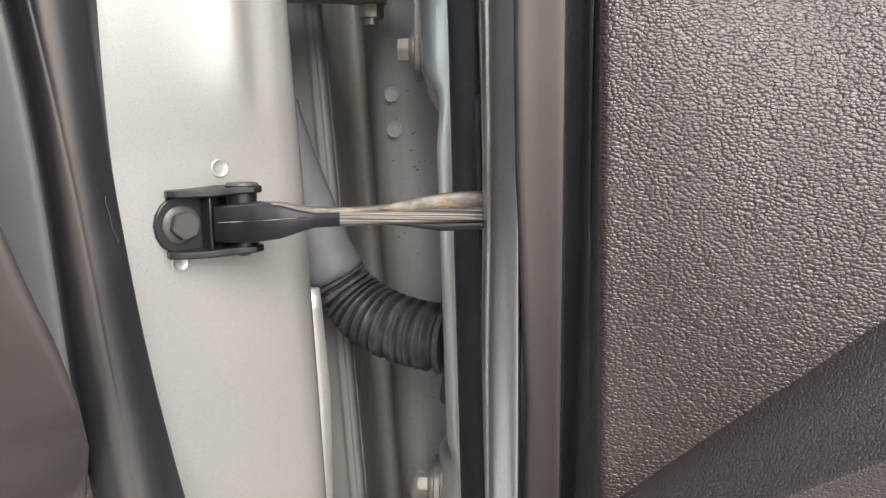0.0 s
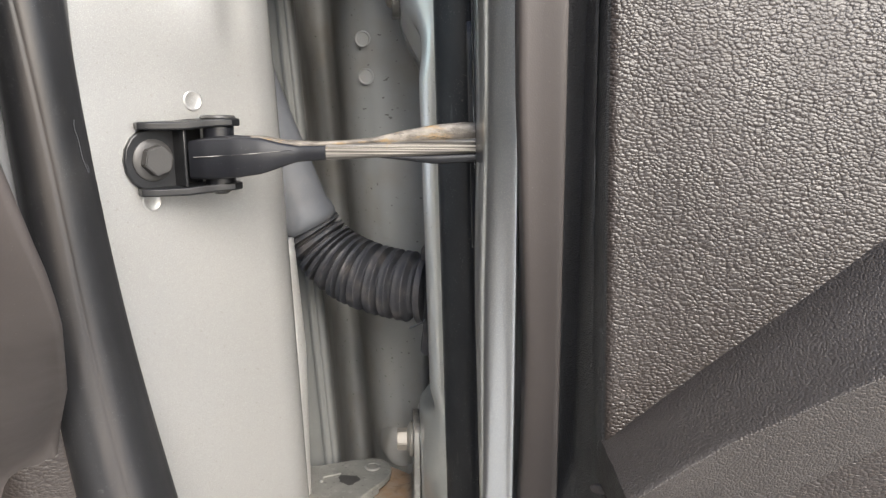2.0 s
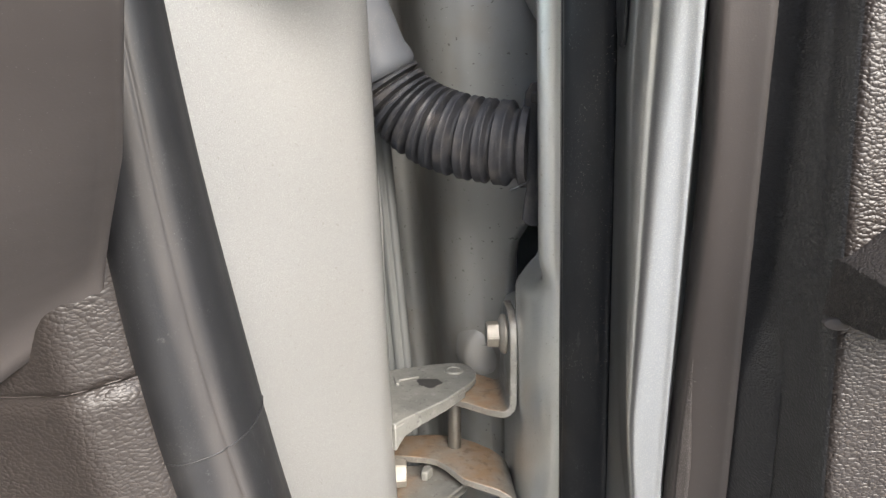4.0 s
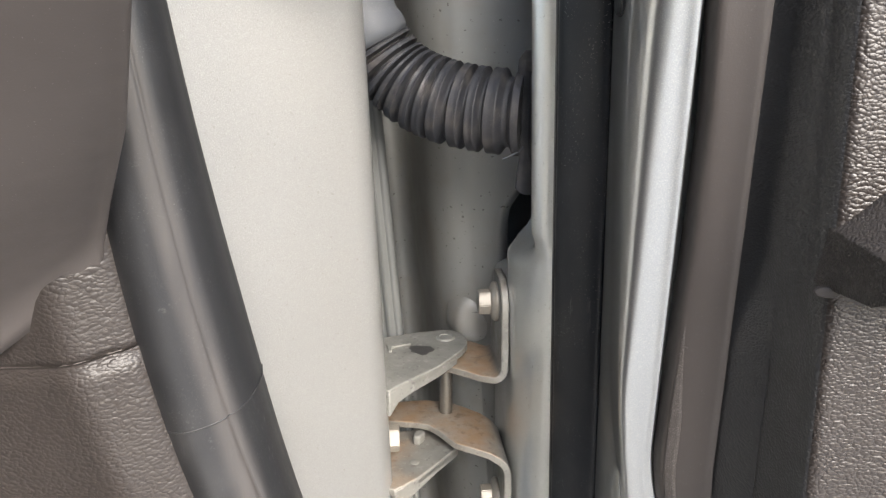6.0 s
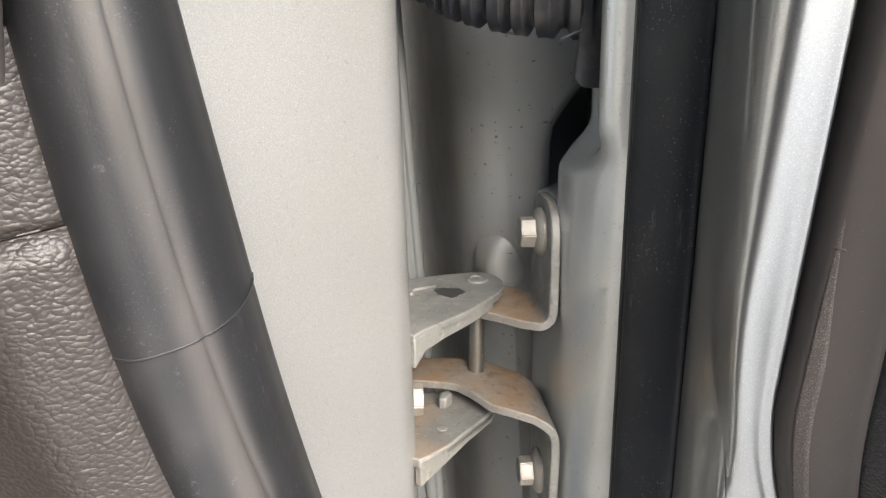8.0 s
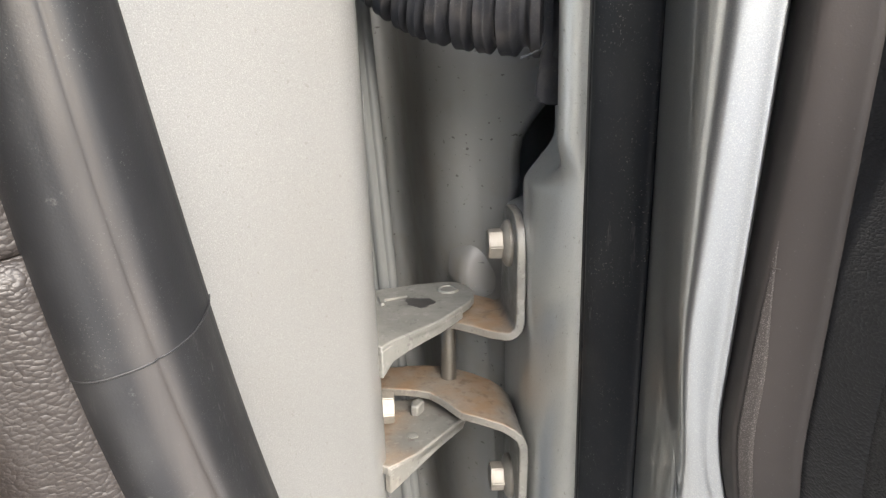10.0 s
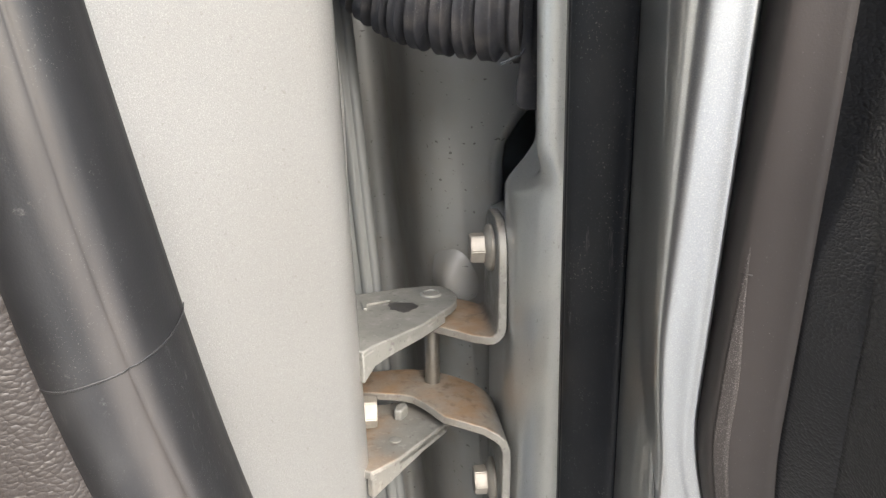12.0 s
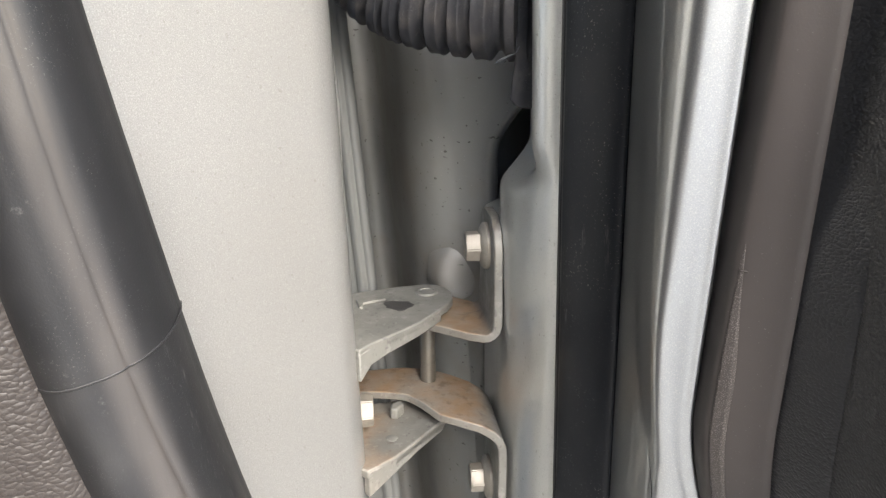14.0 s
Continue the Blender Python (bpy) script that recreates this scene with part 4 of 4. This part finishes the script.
part("lower_hump", loft(bmesh.new(), strap_rows(0.62, 1.07, 24, LOWER_HUMP), True, True), BLACK_PLASTIC, strap, "black lower ramp of the strap", sharp=50)
part("ridge", loft(bmesh.new(), strap_rows(0.06, 0.20, 10, [(0.06, 0.0098, 0.0090, 0.0030), (0.14, 0.0100, 0.0080, 0.0046), (0.20, 0.0094, 0.0070, 0.0030)]), True, True), BLACK_PLASTIC, arm, sharp=50)
part("mould_line", loft(bmesh.new(), strap_rows(0.02, 0.34, 12, [(0.02, 0.0010, 0.0006, 0.0074), (0.16, 0.0012, 0.0008, 0.00785), (0.28, 0.0018, 0.0014, 0.0074), (0.34, 0.0022, 0.0018, 0.0067)]), True, True), CHALK, arm, "chalky worn moulding line")

# rubber gasket where the strap enters the door
bm = bmesh.new()
rows = []
for h, shrink in ((0.0, 0.0), (0.0018, 0.0), (0.0024, 0.0008)):
    row = []
    for k in range(28):
        a = 2 * math.pi * k / 28
        yy = 0.3665 + (0.0110 - shrink) * math.copysign(abs(math.cos(a)) ** 0.6, math.cos(a))
        zz = 0.809 + (0.055 - shrink) * math.copysign(abs(math.sin(a)) ** 0.6, math.sin(a))
        row.append((0.0287 - 0.036 * (zz - 0.7) - h - 0.0037 * (0.386 - yy) / 0.034, yy, zz))
    rows.append(row)
loft(bm, rows, True, True)
part("gasket", bm, DOOR_SEAL, strap, "black rubber gasket on the door")

# ---- hinges ----
GROUP = "door hinges"
hinge = thing("hinge", (-0.04, 0.49, 0.44), "weathered steel door hinge with rust stains and bolts", "door hinge", GROUP)


def bent_strip(bm, path, thickness):
    """A bent strip: path of (x, z, y0, y1)."""
    rows = []
    for i, (x, z, y0, y1) in enumerate(path):
        a, b = path[max(i - 1, 0)], path[min(i + 1, len(path) - 1)]
        t = Vector((b[0] - a[0], 0, b[1] - a[1])).normalized()
        n = Vector((-t.z, 0, t.x)) * thickness / 2
        p0, p1 = Vector((x, y0, z)), Vector((x, y1, z))
        rows.append([p0 - n, p0 + n, p1 + n, p1 - n])
    return loft(bm, rows, True, True)


body_leaf = [(-0.100, 0.515), (-0.076, 0.511), (-0.052, 0.518), (-0.037, 0.5205), (-0.029, 0.519), (-0.024, 0.513), (-0.0215, 0.504), (-0.0225, 0.495), (-0.026, 0.487), (-0.043, 0.464), (-0.058, 0.450), (-0.068, 0.441), (-0.0725, 0.4345), (-0.080, 0.4455), (-0.100, 0.448)]
bm = plate(bmesh.new(), body_leaf, 0.5575, 0.5620)
loft(bm, [[(x, y, 0.5600), (x, y, 0.5600 - h), (x - 0.0028, y + 0.0030, 0.5600 - h), (x - 0.0028, y + 0.0030, 0.5600)] for x, y, h in ((-0.030, 0.481, 0.005), (-0.043, 0.464, 0.0055), (-0.058, 0.450, 0.007), (-0.067, 0.442, 0.009), (-0.0722, 0.4345, 0.014))], True, True)
upper = part("body_arm", bm, STEEL, hinge, "grey weathered upper arm", bevel=0.0008)
part("chipped_patch", plate(bmesh.new(), [(-0.0520 + r * 0.0088 * math.cos(0.393 * k), 0.4885 + r * 0.0082 * math.sin(0.393 * k)) for k, r in enumerate((0.95, 0.84, 0.92, 0.72, 0.70, 0.9, 1.08, 0.95, 0.70, 0.82, 0.66, 0.74, 1.0, 0.92, 0.72, 0.86))], 0.5619, 0.5622), BOLT_BLACK, upper, "dark chipped patch")
part("rib", plate(bmesh.new(), [(-0.074, 0.497), (-0.070, 0.499), (-0.058, 0.497), (-0.0705, 0.492), (-0.0705, 0.486), (-0.0725, 0.486)], 0.5618, 0.5634), STEEL, upper, bevel=0.0004)

bm = bent_strip(bmesh.new(), [(-0.047, 0.5525, 0.498, 0.514), (-0.043, 0.5525, 0.488, 0.520), (-0.036, 0.5525, 0.479, 0.524), (-0.026, 0.5522, 0.472, 0.524), (-0.018, 0.5518, 0.466, 0.518), (-0.0105, 0.5515, 0.463, 0.512), (-0.0085, 0.5517, 0.4625, 0.510), (-0.0065, 0.5527, 0.4625, 0.509), (-0.0045, 0.5548, 0.4625, 0.508), (-0.0036, 0.5585, 0.4625, 0.508), (-0.0034, 0.575, 0.463, 0.508), (-0.0034, 0.598, 0.464, 0.507), (-0.0034, 0.606, 0.467, 0.504), (-0.0034, 0.6105, 0.472, 0.499), (-0.0034, 0.6125, 0.478, 0.493)], 0.0046)
part("door_arm_upper", bm, RUSTY_ARM, hinge, "rust-stained upper arm bent into a bolted leaf", sharp=40, bevel=0.0007)
bm = bent_strip(bmesh.new(), [(-0.082, 0.5075, 0.498, 0.520), (-0.070, 0.5075, 0.495, 0.521), (-0.055, 0.5075, 0.4915, 0.522), (-0.048, 0.5075, 0.488, 0.522), (-0.042, 0.5072, 0.481, 0.521), (-0.033, 0.5068, 0.466, 0.519), (-0.022, 0.5060, 0.460, 0.512), (-0.013, 0.5045, 0.456, 0.506), (-0.0075, 0.5020, 0.4535, 0.502), (-0.0040, 0.4985, 0.4535, 0.50), (-0.0022, 0.4935, 0.4535, 0.50), (-0.0018, 0.484, 0.454, 0.50), (-0.0018, 0.452, 0.456, 0.50), (-0.0018, 0.446, 0.460, 0.496), (-0.0018, 0.4425, 0.468, 0.488)], 0.0046)
part("door_arm_lower", bm, RUSTY_ARM, hinge, "rust-stained lower arm bent into a bolted leaf", sharp=40, bevel=0.0007)
bm = plate(bmesh.new(), [(-0.100, 0.500), (-0.060, 0.502), (-0.046, 0.507), (-0.036, 0.516), (-0.028, 0.512), (-0.0245, 0.503), (-0.026, 0.490), (-0.030, 0.4785), (-0.045, 0.461), (-0.057, 0.447), (-0.071, 0.4365), (-0.0755, 0.4395), (-0.085, 0.452), (-0.100, 0.452)], 0.4935, 0.4985)
loft(bm, [[(x, y, 0.4975), (x, y, 0.4975 - h), (x - 0.0028, y + 0.003, 0.4975 - h), (x - 0.0028, y + 0.003, 0.4975)] for x, y, h in ((-0.030, 0.4785, 0.0052), (-0.045, 0.461, 0.006), (-0.057, 0.447, 0.008), (-0.0705, 0.4365, 0.014))], True, True)
lower = part("body_arm_lower", bm, RUSTY, hinge, "rust-stained lower arm", bevel=0.0008)
part("stop_tab", plate(bmesh.new(), [(-0.0575, 0.4895), (-0.0525, 0.4935), (-0.0505, 0.4885), (-0.0545, 0.4825), (-0.0585, 0.4835)], 0.498, 0.5045), STEEL, lower, bevel=0.001)
part("rivet", turned(bmesh.new(), (-0.0585, 0.4635, 0.4984), (0, 0, 1), ((0.003, 0), (0.003, 0.0006), (0.002, 0.0009)), 18), STEEL, lower)
bm = turned(bmesh.new(), (-0.0355, 0.5060, 0.480), (0, 0, 1), ((0.0042, 0), (0.0044, 0.001), (0.0044, 0.0806), (0.0030, 0.0812)), 28)
pin = part("hinge_pin", bm, PIN, hinge, "dull steel hinge pin")
part("pin_head", turned(bmesh.new(), (-0.0355, 0.5060, 0.5612), (0, 0, 1), ((0.0062, 0), (0.0062, 0.0012), (0.0056, 0.0019), (0.0044, 0.0021), (0.0040, 0.0015), (0.0010, 0.0014)), 28), STEEL, pin)
bm = disc(bmesh.new(), (-0.0355, 0.506, 0.4845), (0, 0, 1), 0.0085, 0.0085, 0.009, 6)
bmesh.ops.bevel(bm, geom=bm.edges[:], offset=0.0005, segments=2, affect="EDGES")
part("pin_nut", bm, PIN, pin)
hex_bolt(hinge, (-0.0057, 0.485, 0.594), (-1, 0, 0), 0.0142, 0.0080, 0.0122, ZINC, "pale zinc hexagon bolt", 0.0034)
hex_bolt(hinge, (-0.0041, 0.4795, 0.4605), (-1, 0, 0), 0.0142, 0.0080, 0.0122, ZINC, "pale zinc hexagon bolt", 0.0034)
copy_thing(hinge, Matrix.Translation((-0.04 - 0.013, 0.49, 0.44 + 0.4375)))
hex_bolt(hinge, (-0.0775, 0.470, 0.5120), (1, 0, 0), 0.0150, 0.0072, 0.0095, ZINC, "pale zinc hexagon bolt", 0.003)
hex_bolt(hinge, (-0.0790, 0.462, 0.445), (1, 0, 0), 0.0128, 0.0060, 0.0085, ZINC, "pale zinc hexagon bolt", 0.003)
